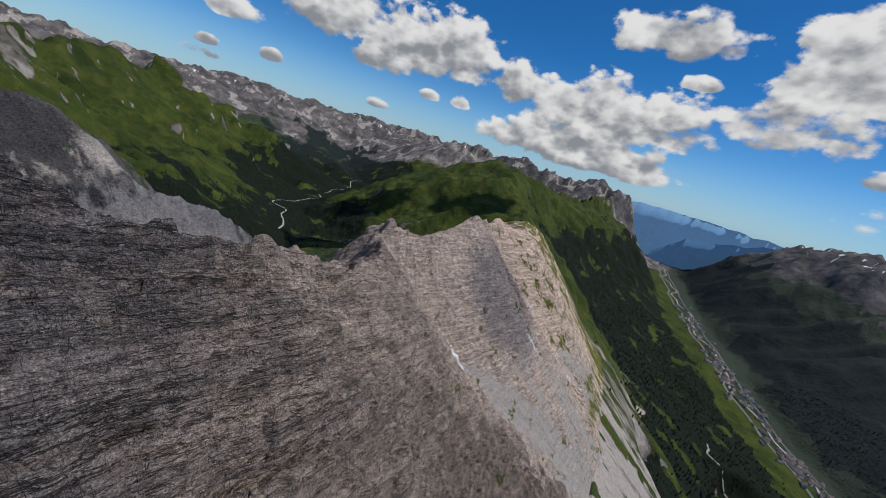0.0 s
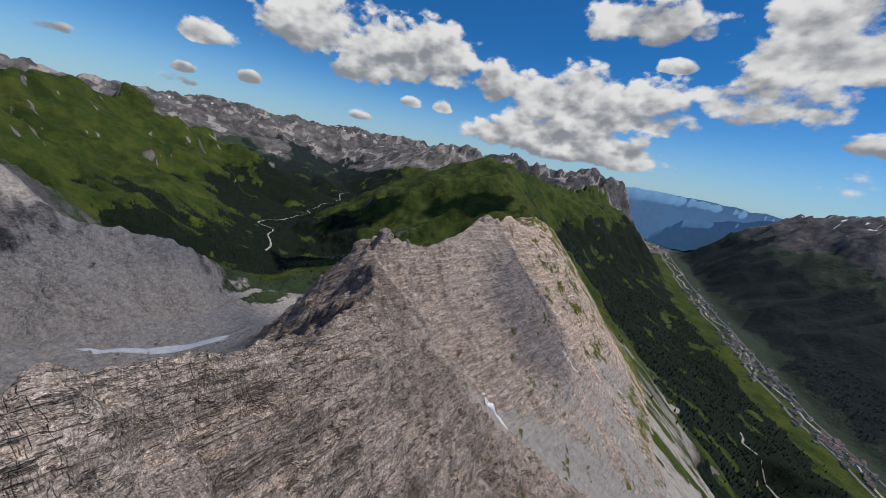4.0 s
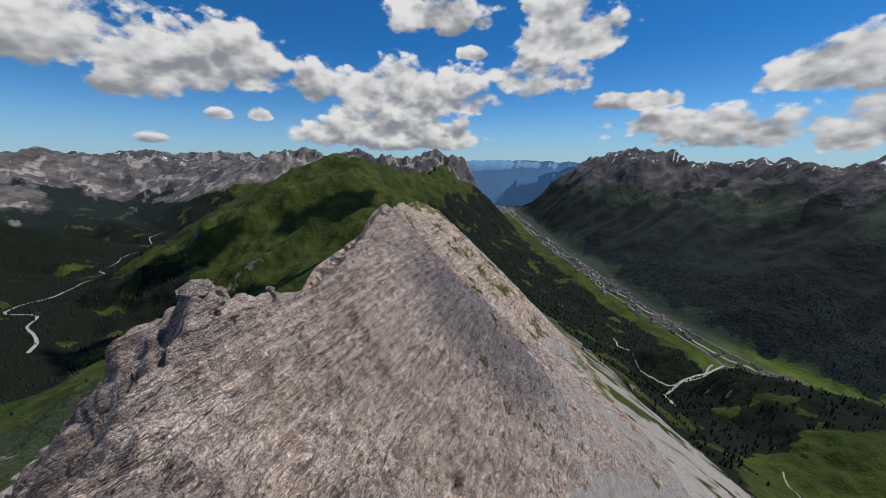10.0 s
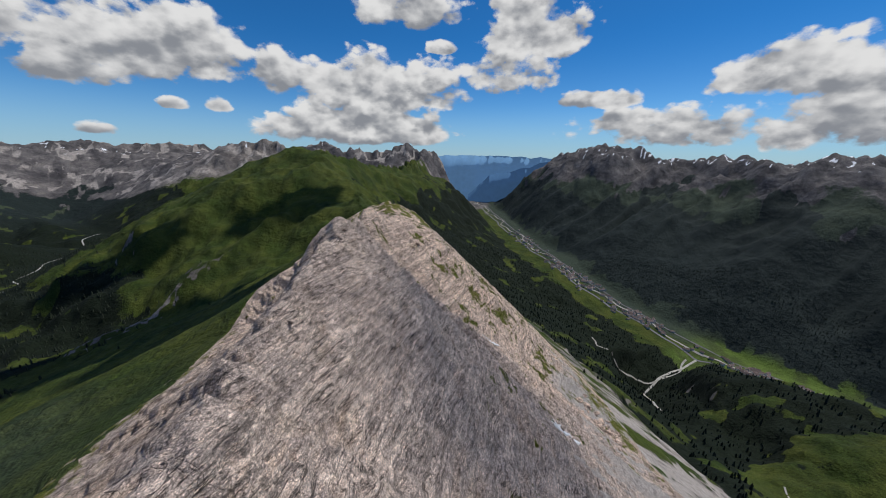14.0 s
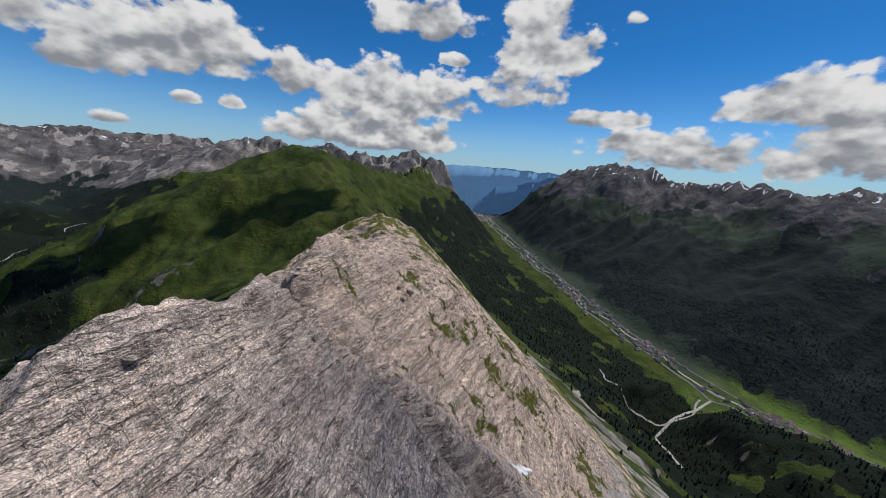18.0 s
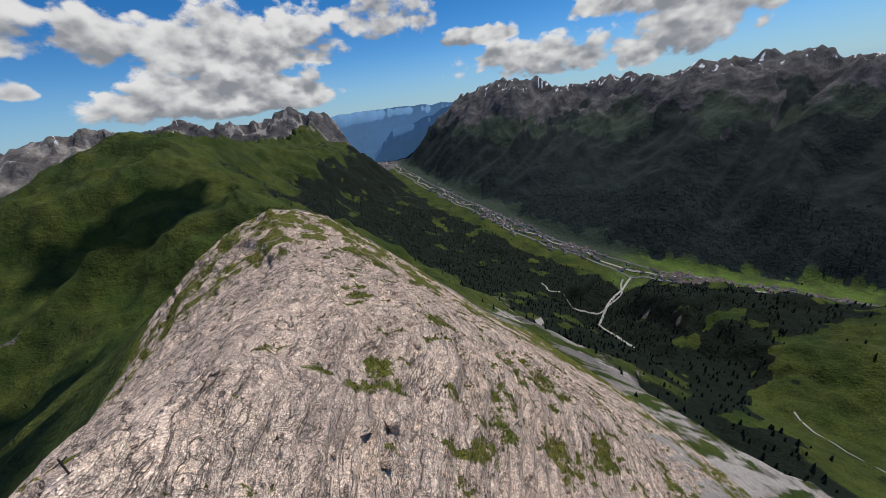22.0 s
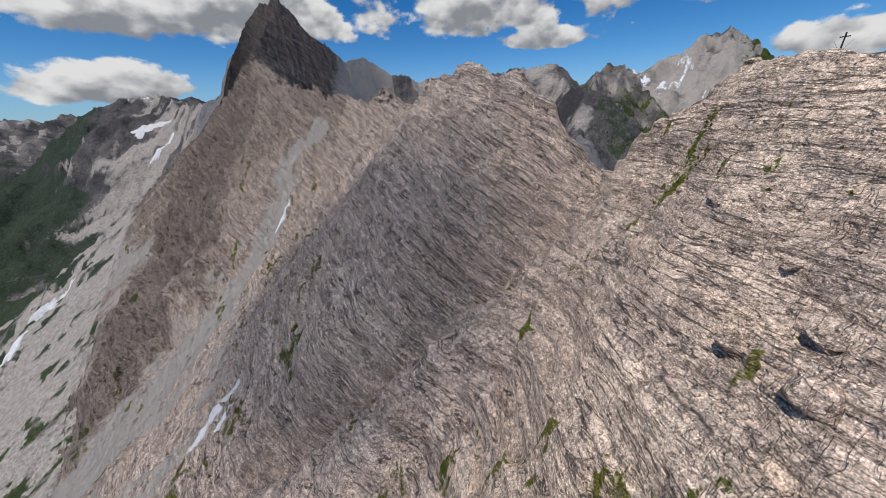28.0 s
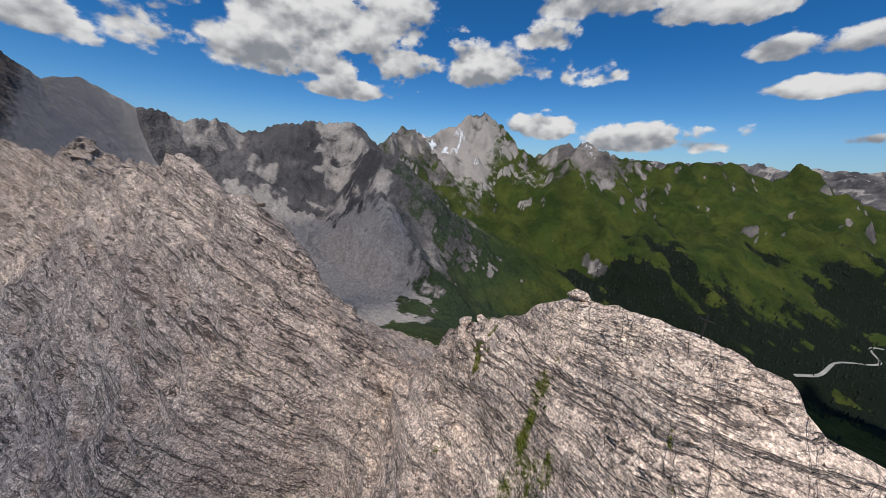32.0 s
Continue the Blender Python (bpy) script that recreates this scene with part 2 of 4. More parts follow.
GULLY = [(-66, 234, 0), (-47, 233, 0), (-30, 230, 0), (-17, 228, 0), (8, 223, 0), (40, 214, 0), (90, 205, 0)]
DARK = [(-270, -330, 905), (-203, -322, 905), (-164, -320, 914), (-108, -316, 945), (-77, -314, 938), (-49, -313, 963), (-22, -312, 971),
        (-10, -312, 995), (8, -312, 1015), (30, -314, 1005), (52, -317, 987), (82, -324, 941), (108, -338, 895), (150, -420, 880), (300, -760, 905),
        (520, -900, 800), (760, -1000, 700)]
GREEN = [(-66, 640, 770), (-72, 740, 728), (-130, 950, 735), (-300, 1200, 800), (-470, 1420, 890), (-620, 1600, 945), (-500, 2000, 860),
         (-200, 2500, 760), (100, 3100, 700)]
LIME = [(-3300, 2500, 700), (-2700, 3050, 880), (-2050, 2950, 1005), (-1700, 2950, 985), (-1420, 3000, 975), (-1150, 2900, 940)]
FAR2 = [(-1700, 4400, 930), (-1270, 4230, 1030), (-960, 4200, 945), (-640, 4250, 935), (-250, 4250, 1000), (60, 4250, 915),
        (340, 4250, 560)]
SOUTH = [(1250, 4500, 520), (1560, 4050, 905), (1730, 3650, 985), (1920, 3400, 1060), (2180, 3230, 915), (2380, 3100, 865),
         (2500, 2790, 915), (2620, 2580, 900), (2650, 2280, 920), (2750, 2070, 918), (2950, 1850, 930), (3050, 1540, 890),
         (3100, 1180, 880), (3150, 780, 830), (3300, 0, 850), (3200, -900, 880), (2900, -1900, 900), (2500, -3000, 900)]
VALLEY = [(2700, -3600, -20), (2450, -1500, -20), (2250, -500, -10), (2040, 180, 0), (1680, 790, 5), (1330, 1220, 25), (1050, 1650, 110),
          (880, 2050, 205), (760, 2900, 250), (640, 4800, 330)]
SPUR = [(960, 560, 380), (930, 330, 465), (860, -100, 590), (700, -450, 690), (520, -700, 790), (300, -760, 905)]
HUMP = [(-480, -290, 925), (-425, -180, 875), (-390, -115, 884), (-372, -98, 862), (-331, -59, 812), (-300, 0, 788), (-300, 49, 750), (-310, 140, 690)]
WEST = [(-60, -330, 900), (-300, -330, 905), (-480, -290, 930), (-640, -420, 900), (-1050, -560, 1000), (-1260, -480, 1010),
        (-1420, -250, 990), (-1500, 0, 975), (-1750, 250, 930)]
NORTH = [(-1750, 250, 930), (-2300, 780, 900), (-2250, 1050, 800), (-1900, 1400, 600)]
RIM_N = [(-4500, -1400, 960), (-4300, 400, 985), (-4000, 1300, 960), (-3750, 2100, 985), (-3400, 2700, 960), (-3000, 3300, 950),
         (-2300, 3900, 960), (-1700, 4400, 930)]
RIM_S = [(-4500, -1400, 960), (-3600, -2800, 980), (-2000, -4000, 1000), (-300, -4500, 1010), (1300, -4300, 980), (2500, -3000, 900)]
LVALLEY = [(-900, 520, 520), (-1250, 800, 470), (-1500, 1300, 430), (-1900, 2000, 420), (-2500, 2400, 420)]


NEARSIDE = [(-200, -900, 800), (10, -312, 950), (52, -183, 895), (30, -130, 872), (22, -100, 864), (-2, -65, 858), (-40, -12, 848), (-45, 30, 845),
            (-38, 120, 845), (-38, 214, 840), (-44, 262, 845), (-33, 311, 830), (-15, 412, 805), (-30, 520, 790), (-40, 640, 735), (-130, 950, 735),
            (-300, 1200, 800), (-560, 1550, 930), (-420, 2150, 850), (-200, 2700, 800), (-150, 3400, 850), (0, 4250, 900)]
SIDE = [(400, 420, 430), (560, 560, 340), (660, 760, 220), (780, 980, 90), (840, 1090, 15), (1000, 1165, 20), (1250, 1290, 15)]


def slope(k, more=()):
    return [(0, 0), *more, (6000, 6000 * k)]


def land(x, y):
    """The height of the land without its fine relief."""
    wx, wy = x + 14 * fbm(x, y, 160, 3, seed=3), y + 14 * fbm(x, y, 160, 3, seed=11)
    far = step(np.hypot(x - 20, y - 60), 380, 900)
    x2, y2 = x + far * (wx - x) * 4, y + far * (wy - y) * 4
    back, end = step(y, 40, 170), step(y, 262, 330)
    h = tent(x, y, CREST, CREST_R, CREST_L) * (1 - back) + tent(x, y, CREST, CREST_R, CREST_L2) * back
    h = h * (1 - end) + tent(x, y, CREST, CREST_R3, CREST_L3) * end
    side = slope(0.55, [(60, 60), (200, 160), (500, 340)])
    h = smax(h, tent(x, y, DARK, [(0, 0), (60, 95), (140, 190), (300, 300), (900, 560), (6000, 3000)],
                     [(0, 0), (40, 70), (100, 150), (220, 250), (500, 400), (6000, 3000)]), 10)
    h = smax(h, tent(x2, y2, GREEN, [(0, 0), (120, 60), (500, 420), (6000, 3500)],
                     [(0, 0), (150, 60), (400, 170), (900, 430), (6000, 2500)]), 30)
    h = smax(h, tent(x2, y2, SPUR, [(0, 0), (200, 40), (500, 190), (6000, 2500)], [(0, 0), (80, 30), (300, 200), (6000, 2500)]), 30)
    h = smax(h, tent(x, y, HUMP, [(0, 0), (25, 28), (70, 80), (110, 118), (200, 160), (6000, 2500)],
                     [(0, 0), (40, 30), (150, 110), (6000, 2500)]), 8)
    h = smax(h, tent(x2, y2, WEST, slope(0.5, [(60, 60), (200, 160), (500, 320)]), slope(0.5, [(60, 55), (200, 150), (500, 300)])), 20)
    for pts, k in ((LIME, 0.5), (FAR2, 0.62), (NORTH, 0.42), (RIM_N, 0.4), (RIM_S, 0.4)):
        h = smax(h, tent(x2, y2, pts, slope(k, [(80, 75 * k * 2), (400, 500 * k)]), slope(k, [(80, 75 * k * 2), (400, 500 * k)])), 30)
    # the great valley: both its sides rise from the floor's edge to their crests
    d, zf, side, _ = line_near(x, y, VALLEY)
    off = np.maximum(d - 140 - 40 * fbm(x, y, 500, 3, seed=17), 0)
    ds, zs, _, _ = line_near(x2, y2, SOUTH)
    dr, zr, sr, _ = line_near(x2, y2, NEARSIDE)
    south = zf + (zs - zf) * (off / (off + ds + 1)) ** 0.95
    north = zf + (zr - zf) * (off / (off + dr + 1)) ** 1.75 - 2.4 * np.maximum(-sr, 0) * dr
    w = step(side, -0.5, 0.5)
    south = south - 3000 * (1 - step(side, -0.9, -0.1))
    north = north - 3000 * step(side, 0.1, 0.9)
    h = smax(h, smax(south, north, 12), 25)
    low = zf + 3 + np.maximum(d - 130, 0) ** 1.2 * 0.35
    h = np.where(d < 420, smin(h, low, 20), h)
    d, zf, _, _ = line_near(x, y, SIDE)
    h = smin(h, zf + np.maximum(d - 12, 0) * 0.62 + np.maximum(d - 90, 0) * 2.0, 25)
    d, zf, _, _ = line_near(x, y, LVALLEY)
    h = smin(h, zf + np.maximum(d - 40, 0) * 0.55, 40)
    h = smax(h, zf - 60 - 3000 * step(x, -500, 0), 30)
    return h


def grid_mesh(name, X, Y, Z, wrap=False):
    """A sheet from arrays of places; wrap: the last column meets the first."""
    n, m = X.shape
    co = np.stack([X, Y, Z], -1).reshape(-1, 3).astype(np.float32)
    idx = np.arange(n * m).reshape(n, m)
    if wrap:
        idx = np.concatenate([idx, idx[:, :1]], 1)
    quads = np.stack([idx[:-1, :-1], idx[:-1, 1:], idx[1:, 1:], idx[1:, :-1]], -1).reshape(-1, 4)
    me = bpy.data.meshes.new(name)
    me.vertices.add(len(co))
    me.vertices.foreach_set("co", co.ravel())
    me.loops.add(quads.size)
    me.loops.foreach_set("vertex_index", quads.ravel().astype(np.int32))
    me.polygons.add(len(quads))
    me.polygons.foreach_set("loop_start", np.arange(0, quads.size, 4, dtype=np.int32))
    me.polygons.foreach_set("use_smooth", np.ones(len(quads), dtype=bool))
    me.update(calc_edges=True)
    return me


def zones_onto(me, masks):
    """Stores what covers the ground (turf, wood, scree, snow) with the sheet's points."""
    att = me.color_attributes.new("cover", "FLOAT_COLOR", "POINT")
    att.data.foreach_set("color", np.stack([np.clip(m, 0, 1) for m in masks], -1).reshape(-1).astype(np.float32))


BED_DIP, BED_FLAT = (-0.55, 0.20, 0.81), (-0.10, 0.05, 0.99)


def earth(name, rock_a, rock_b, rock_c, turf_a, turf_b, wood, scree, unit, bump, beds=0.0):
    """Bare rock, turf, woodland floor, scree and snow, by the sheet's cover. unit: metres of the coarse grain."""
    m = bpy.data.materials.new(name)
    m.use_nodes = True
    n = Nodes(m.node_tree)
    p = n.add("ShaderNodeNewGeometry").outputs["Position"]
    c = n.add("ShaderNodeSeparateColor")
    att = n.add("ShaderNodeAttribute", attribute_name="cover")
    n.put(c.inputs[0], att.outputs["Color"])
    big, mid, small = n.noise(p, 1 / (unit * 9), 5, 0.6), n.noise(p, 1 / unit, 6, 0.62), n.noise(p, 7 / unit, 4, 0.6)
    blotch = n.noise(p, 1 / (unit * 3.1), 4, 0.6)
    rock = n.mix(n.ramp(big, 0.34, 0.66), rock_a, rock_b)
    rock = n.mix(n.ramp(blotch, 0.56, 0.74, 0, 0.7), rock, rock_c)
    rock = n.mix(n.ramp(mid, 0.40, 0.30, 0, 0.55), rock, tuple(0.42 * v for v in rock_b))
    rock = n.mix(n.ramp(small, 0.30, 0.72, 0.0, 0.5), rock, n.mix(1.0, rock, (1.32, 1.30, 1.27), "MULTIPLY"))
    high = n.math("ADD", n.math("MULTIPLY", mid, 1.0), n.math("MULTIPLY", small, 0.22))
    if beds:
        # thin beds of rock, broken across into blocks; they dip into the ridge, and lie flat north of the gully
        xyz = n.add("ShaderNodeSeparateXYZ")
        n.put(xyz.inputs[0], p)
        wave = n.math("MULTIPLY", n.math("SUBTRACT", n.noise(p, 0.06, 5, 0.55), 0.5), 2.4)
        dipping = n.math("ADD", n.vec("DOT_PRODUCT", p, BED_DIP), wave)
        flat = n.math("ADD", n.vec("DOT_PRODUCT", p, BED_FLAT), wave)
        north = n.math("GREATER_THAN", n.vec("DOT_PRODUCT", p, (0.2, 1.0, 0.0)), 225.0)
        lie = n.math("ADD", dipping, n.math("MULTIPLY", north, n.math("SUBTRACT", flat, dipping)))

        cut = n.add("ShaderNodeMapping", vector_type="POINT")
        cut.inputs["Rotation"].default_value = (0, 0, radians(12))
        cut.inputs["Scale"].default_value = (0.05, 0.30, 0.06)

        def bedded(a, b, c):
            v = n.add("ShaderNodeCombineXYZ")
            n.put(v.inputs[0], n.math("MULTIPLY", xyz.outputs[0], a))
            n.put(v.inputs[1], n.math("MULTIPLY", xyz.outputs[1], b))
            n.put(v.inputs[2], n.math("MULTIPLY", lie, c))
            return v.outputs[0]

        def cells(vector, scale):
            v = n.add("ShaderNodeTexVoronoi", feature="F1")
            n.put(v.inputs["Vector"], vector)
            v.inputs["Scale"].default_value, v.inputs["Randomness"].default_value = scale, 1.0
            w = n.add("ShaderNodeSeparateColor")
            n.put(w.inputs[0], v.outputs["Color"])
            return w.outputs[0], w.outputs[1]

        def crack(vector, detail, width):
            """Thin dark lines, where a noise crosses its middle."""
            off = n.math("ABSOLUTE", n.math("SUBTRACT", n.noise(vector, 1.0, detail, 0.55), 0.5))
            return n.ramp(off, width, width * 0.3)

        block, shade = cells(bedded(0.42, 0.38, 0.9), 1.0)
        chip, tint = cells(p, 2.3)
        grit, speck = cells(p, 5.5)
        spread = n.ramp(blotch, 0.36, 0.60)
        # paler, creamier beds towards the shoulder; greyer, with painted cloud shade, below the high peak
        along = n.math("ADD", xyz.outputs[1], n.math("MULTIPLY", n.math("SUBTRACT", big, 0.5), 160.0))
        rock = n.mix(1.0, rock, n.mix(n.ramp(along, -60.0, 120.0), (0.86, 0.86, 0.86), n.mix(n.ramp(along, 205.0, 250.0), (0.97, 0.97, 0.97), (1.16, 1.11, 1.05))), "MULTIPLY")
        band = n.noise(bedded(0.03, 0.03, 0.45), 1.0, 4, 0.6)
        rock = n.mix(1.0, rock, n.mix(n.ramp(band, 0.36, 0.64), (0.80, 0.79, 0.79), (1.14, 1.13, 1.11)), "MULTIPLY")
        rock = n.mix(1.0, rock, n.mix(shade, (0.86, 0.86, 0.86), (1.10, 1.10, 1.09)), "MULTIPLY")
        rock = n.mix(1.0, rock, n.mix(tint, (0.70, 0.70, 0.70), (1.20, 1.19, 1.18)), "MULTIPLY")
        rock = n.mix(1.0, rock, n.mix(speck, (0.68, 0.68, 0.68), (1.24, 1.23, 1.22)), "MULTIPLY")
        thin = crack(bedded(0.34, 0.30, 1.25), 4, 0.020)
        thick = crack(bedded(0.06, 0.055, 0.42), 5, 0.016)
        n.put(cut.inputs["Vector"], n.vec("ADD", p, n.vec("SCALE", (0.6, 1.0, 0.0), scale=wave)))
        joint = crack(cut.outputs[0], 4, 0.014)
        # pits: small shadows painted dark into the rock
        pit_shade = n.ramp(n.noise(bedded(1.0, 0.9, 1.35), 1.0, 5, 0.68), 0.37, 0.32)
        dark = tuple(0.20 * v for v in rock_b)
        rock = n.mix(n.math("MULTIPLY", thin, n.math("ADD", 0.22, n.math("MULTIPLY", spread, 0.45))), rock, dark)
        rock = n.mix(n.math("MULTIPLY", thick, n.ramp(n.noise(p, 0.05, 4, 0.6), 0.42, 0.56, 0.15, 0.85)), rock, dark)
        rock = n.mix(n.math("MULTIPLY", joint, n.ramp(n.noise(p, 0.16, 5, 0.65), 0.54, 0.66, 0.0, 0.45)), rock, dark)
        rock = n.mix(n.math("MULTIPLY", pit_shade, 0.85), rock, dark)
        high = n.math("ADD", n.math("MULTIPLY", mid, 1.0), n.math("MULTIPLY", small, 0.3))
        # ledges: each bed's lip stands out over a dark joint and painted shade
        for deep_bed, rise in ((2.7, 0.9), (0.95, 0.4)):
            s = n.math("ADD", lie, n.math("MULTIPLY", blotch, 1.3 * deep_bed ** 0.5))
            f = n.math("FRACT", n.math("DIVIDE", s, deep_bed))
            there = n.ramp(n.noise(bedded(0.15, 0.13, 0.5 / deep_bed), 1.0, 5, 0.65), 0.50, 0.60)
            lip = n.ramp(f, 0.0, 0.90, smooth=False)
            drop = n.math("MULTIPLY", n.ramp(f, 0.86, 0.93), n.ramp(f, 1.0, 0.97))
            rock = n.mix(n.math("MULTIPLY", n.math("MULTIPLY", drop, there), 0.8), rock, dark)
            high = n.math("ADD", high, n.math("MULTIPLY", n.math("MULTIPLY", lip, there), rise))
        for k, h in ((block, 0.30), (chip, 0.22), (grit, 0.10), (thin, -0.25), (thick, -0.5), (joint, -0.3), (pit_shade, -0.4)):
            high = n.math("ADD", high, n.math("MULTIPLY", k, h))
    if not beds:
        worn = n.noise(p, 1 / 90.0, 8, 0.68)
        rock = n.mix(1.0, rock, n.mix(n.ramp(worn, 0.38, 0.62), (0.62, 0.62, 0.64), (1.3, 1.29, 1.26)), "MULTIPLY")
        high = n.math("ADD", high, n.math("MULTIPLY", worn, 2.0))
    edge = n.math("MULTIPLY", n.math("SUBTRACT", n.math("ADD", n.math("MULTIPLY", mid, 0.6), n.math("MULTIPLY", small, 0.4)), 0.5), 1.5)

    def where(mask, sharp=0.12):
        return n.ramp(n.math("ADD", mask, edge), 0.5 - sharp, 0.5 + sharp)

    turf = n.mix(n.ramp(blotch, 0.35, 0.65), turf_a, turf_b)
    turf = n.mix(n.ramp(small, 0.35, 0.7, 0, 0.5), turf, tuple(0.55 * v for v in turf_a))
    if not beds:
        turf = n.mix(1.0, turf, n.mix(n.ramp(worn, 0.36, 0.64), (0.66, 0.70, 0.70), (1.3, 1.22, 1.1)), "MULTIPLY")
    tiny = n.noise(p, 15 / unit, 5, 0.7)
    # dark rock, and shade and haze painted into rock, turf and woods
    rock_and_shade = n.add("ShaderNodeAttribute", attribute_name="dark_rock_and_shade").outputs["Fac"]
    rock = n.mix(n.math("MULTIPLY", rock_and_shade, 0.85), rock, n.mix(1.0, rock, (0.20, 0.20, 0.215) if beds else (0.46, 0.49, 0.56), "MULTIPLY"))
    turf = n.mix(n.math("MULTIPLY", rock_and_shade, 0.85), turf, (0.036, 0.050, 0.040))
    wet = n.add("ShaderNodeSeparateXYZ")
    n.put(wet.inputs[0], p)
    turf = n.mix(n.ramp(wet.outputs[2], 70.0, 25.0), turf, n.mix(n.ramp(blotch, 0.42, 0.58), (0.095, 0.145, 0.028), (0.060, 0.085, 0.022)))
    stones = n.mix(n.ramp(small, 0.36, 0.66, 0, 0.8), scree, tuple(0.66 * v for v in scree))
    col = n.mix(where(c.outputs[2], 0.2), rock, stones)
    col = n.mix(where(c.outputs[0]), col, turf)
    col = n.mix(where(c.outputs[1]), col, n.mix(n.math("MULTIPLY", rock_and_shade, 0.8), n.mix(n.ramp(small, 0.35, 0.65), wood, tuple(0.45 * v for v in wood)), n.mix(n.ramp(small, 0.35, 0.65), (0.024, 0.035, 0.034), (0.014, 0.021, 0.022))))
    col = n.mix(n.math("SUBTRACT", 0.85, n.math("MULTIPLY", c.outputs[2], 0.5)), col, n.mix(1.0, col, n.mix(n.ramp(tiny, 0.32, 0.68), (0.45, 0.45, 0.45), (1.5, 1.5, 1.5)), "MULTIPLY"))
    snow = n.ramp(n.math("ADD", att.outputs["Alpha"], n.math("MULTIPLY", edge, 1.1)), 0.46, 0.54)
    col = n.mix(snow, col, (0.80, 0.82, 0.85))
    b = n.add("ShaderNodeBsdfPrincipled")
    n.put(b.inputs["Base Color"], col)
    b.inputs["Roughness"].default_value = 0.93
    b.inputs["Specular IOR Level"].default_value = 0.15
    bm = n.add("ShaderNodeBump")
    bm.inputs["Strength"].default_value, bm.inputs["Distance"].default_value = 1.0, bump
    n.put(bm.inputs["Height"], high)
    n.put(b.inputs["Normal"], bm.outputs[0])
    o = n.add("ShaderNodeOutputMaterial")
    n.put(o.inputs["Surface"], b.outputs[0])
    return m


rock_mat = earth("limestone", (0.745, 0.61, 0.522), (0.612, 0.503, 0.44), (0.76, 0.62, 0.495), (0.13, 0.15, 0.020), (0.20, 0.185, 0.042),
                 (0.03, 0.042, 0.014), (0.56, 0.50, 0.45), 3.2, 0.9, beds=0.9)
land_mat = earth("mountain_land", (0.215, 0.19, 0.17), (0.13, 0.118, 0.11), (0.26, 0.225, 0.19), (0.036, 0.058, 0.011), (0.068, 0.083, 0.017),
                 (0.011, 0.018, 0.009), (0.42, 0.375, 0.335), 26.0, 7.0)

NX0, NX1, NY0, NY1 = -165.0, 205.0, -335.0, 560.0


GRAIN = 0.64


def bed_height(x, y, h):
    """The height of a place within the pile of beds, which lie differently along the ridge."""
    a, b = BED_DIP, BED_FLAT
    return np.where(y + 0.2 * x < 225, a[0] * x + a[1] * y + a[2] * h, b[0] * x + b[1] * y + b[2] * h)


def beds_of(x, y, s):
    """Ledges: the rock breaks along its beds into treads and risers."""
    s = s + 1.1 * fbm(x, y, 17, 4, 0.6, seed=33)
    out = np.zeros_like(x)
    for L, amp in ((11.0, 0.34), (4.6, 0.62), (2.3, 0.6)):
        f = s / L - np.floor(s / L)
        keep = step(fbm(x + 3 * L, y, 5 * L, 3, 0.6, seed=int(40 + L)), -0.30, 0.30)
        out += amp * keep * L * (step(f, 0.66, 0.98) - f)
    return out


def relief(x, y, h):
    crag = ridged(x, y, 34, 3, 0.5, seed=21) - 0.45
    small = ridged(x, y, 7.5, 3, 0.55, seed=27) - 0.4
    runs = ridged(x * 1.0 + y * 0.12, y * 0.3, 11, 4, 0.6, seed=29) - 0.45
    smooth = step(y, 226, 244)
    rug = 1 - step(y, 30, 110)
    return (2.6 - 2.0 * smooth + 1.8 * rug) * crag + (0.7 - 0.45 * smooth + 0.7 * rug) * small + (0.7 - 0.5 * smooth) * runs + 0.12 * perlin(x / 1.9, y / 2.6, 5)


def gully_cut(x, y):
    d, _, _, along = line_near(x, y, GULLY)
    return 19.0 * np.clip(1 - d / 15.0, 0, 1) ** 1.2 * step(along, 4, 40) * (1 - step(along, 110, 160))


# the ridge, close to the camera
xs, ys = np.arange(NX0, NX1, GRAIN), np.arange(NY0, NY1, GRAIN)
X, Y = np.meshgrid(xs, ys)


def finer(coarse, shape):
    """Twice as many rows and columns, evenly between."""
    r = np.zeros((2 * coarse.shape[0] - 1, coarse.shape[1]))
    r[::2], r[1::2] = coarse, 0.5 * (coarse[1:] + coarse[:-1])
    q = np.zeros((r.shape[0], 2 * r.shape[1] - 1))
    q[:, ::2], q[:, 1::2] = r, 0.5 * (r[:, 1:] + r[:, :-1])
    return q[:shape[0], :shape[1]]


half = np.meshgrid(NX0 + 2 * GRAIN * np.arange(len(xs) // 2 + 2), NY0 + 2 * GRAIN * np.arange(len(ys) // 2 + 2))
Z0 = finer(land(*half), X.shape)
edge = np.minimum(np.minimum(X - NX0, NX1 - X), np.minimum(Y - NY0, NY1 - Y))
dc, _, sc, _ = (finer(k, X.shape) for k in line_near(*half, CREST))
gully_off = finer(line_near(*half, GULLY)[0], X.shape)
# loose ground: scree on the far side, turf low down and on the shoulder
scree = step(-sc * dc, 55, 85) * (1 - step(Y, 40, 110)) * step(edge, -1, 0)
chute, _, _, run = line_near(X, Y, [(0, -30, 0), (20, -34, 0), (34, -30, 0), (50, 0, 0), (75, 40, 0), (120, 80, 0), (190, 110, 0), (260, 120, 0)])
bedding = 5 + 0.09 * run
scree = np.maximum(scree, (1 - step(chute + 6 * fbm(X, Y, 14, 3, seed=51), bedding * 0.7, bedding * 1.3)) * step(edge, -1, 0))
streaks = step(fbm(X * 0.22, Y, 15, 4, 0.6, seed=53), 0.05, 0.4) * step(sc * dc, 60, 120) * (1 - step(Y, 150, 230))
scree = np.maximum(scree, 0.8 * streaks)
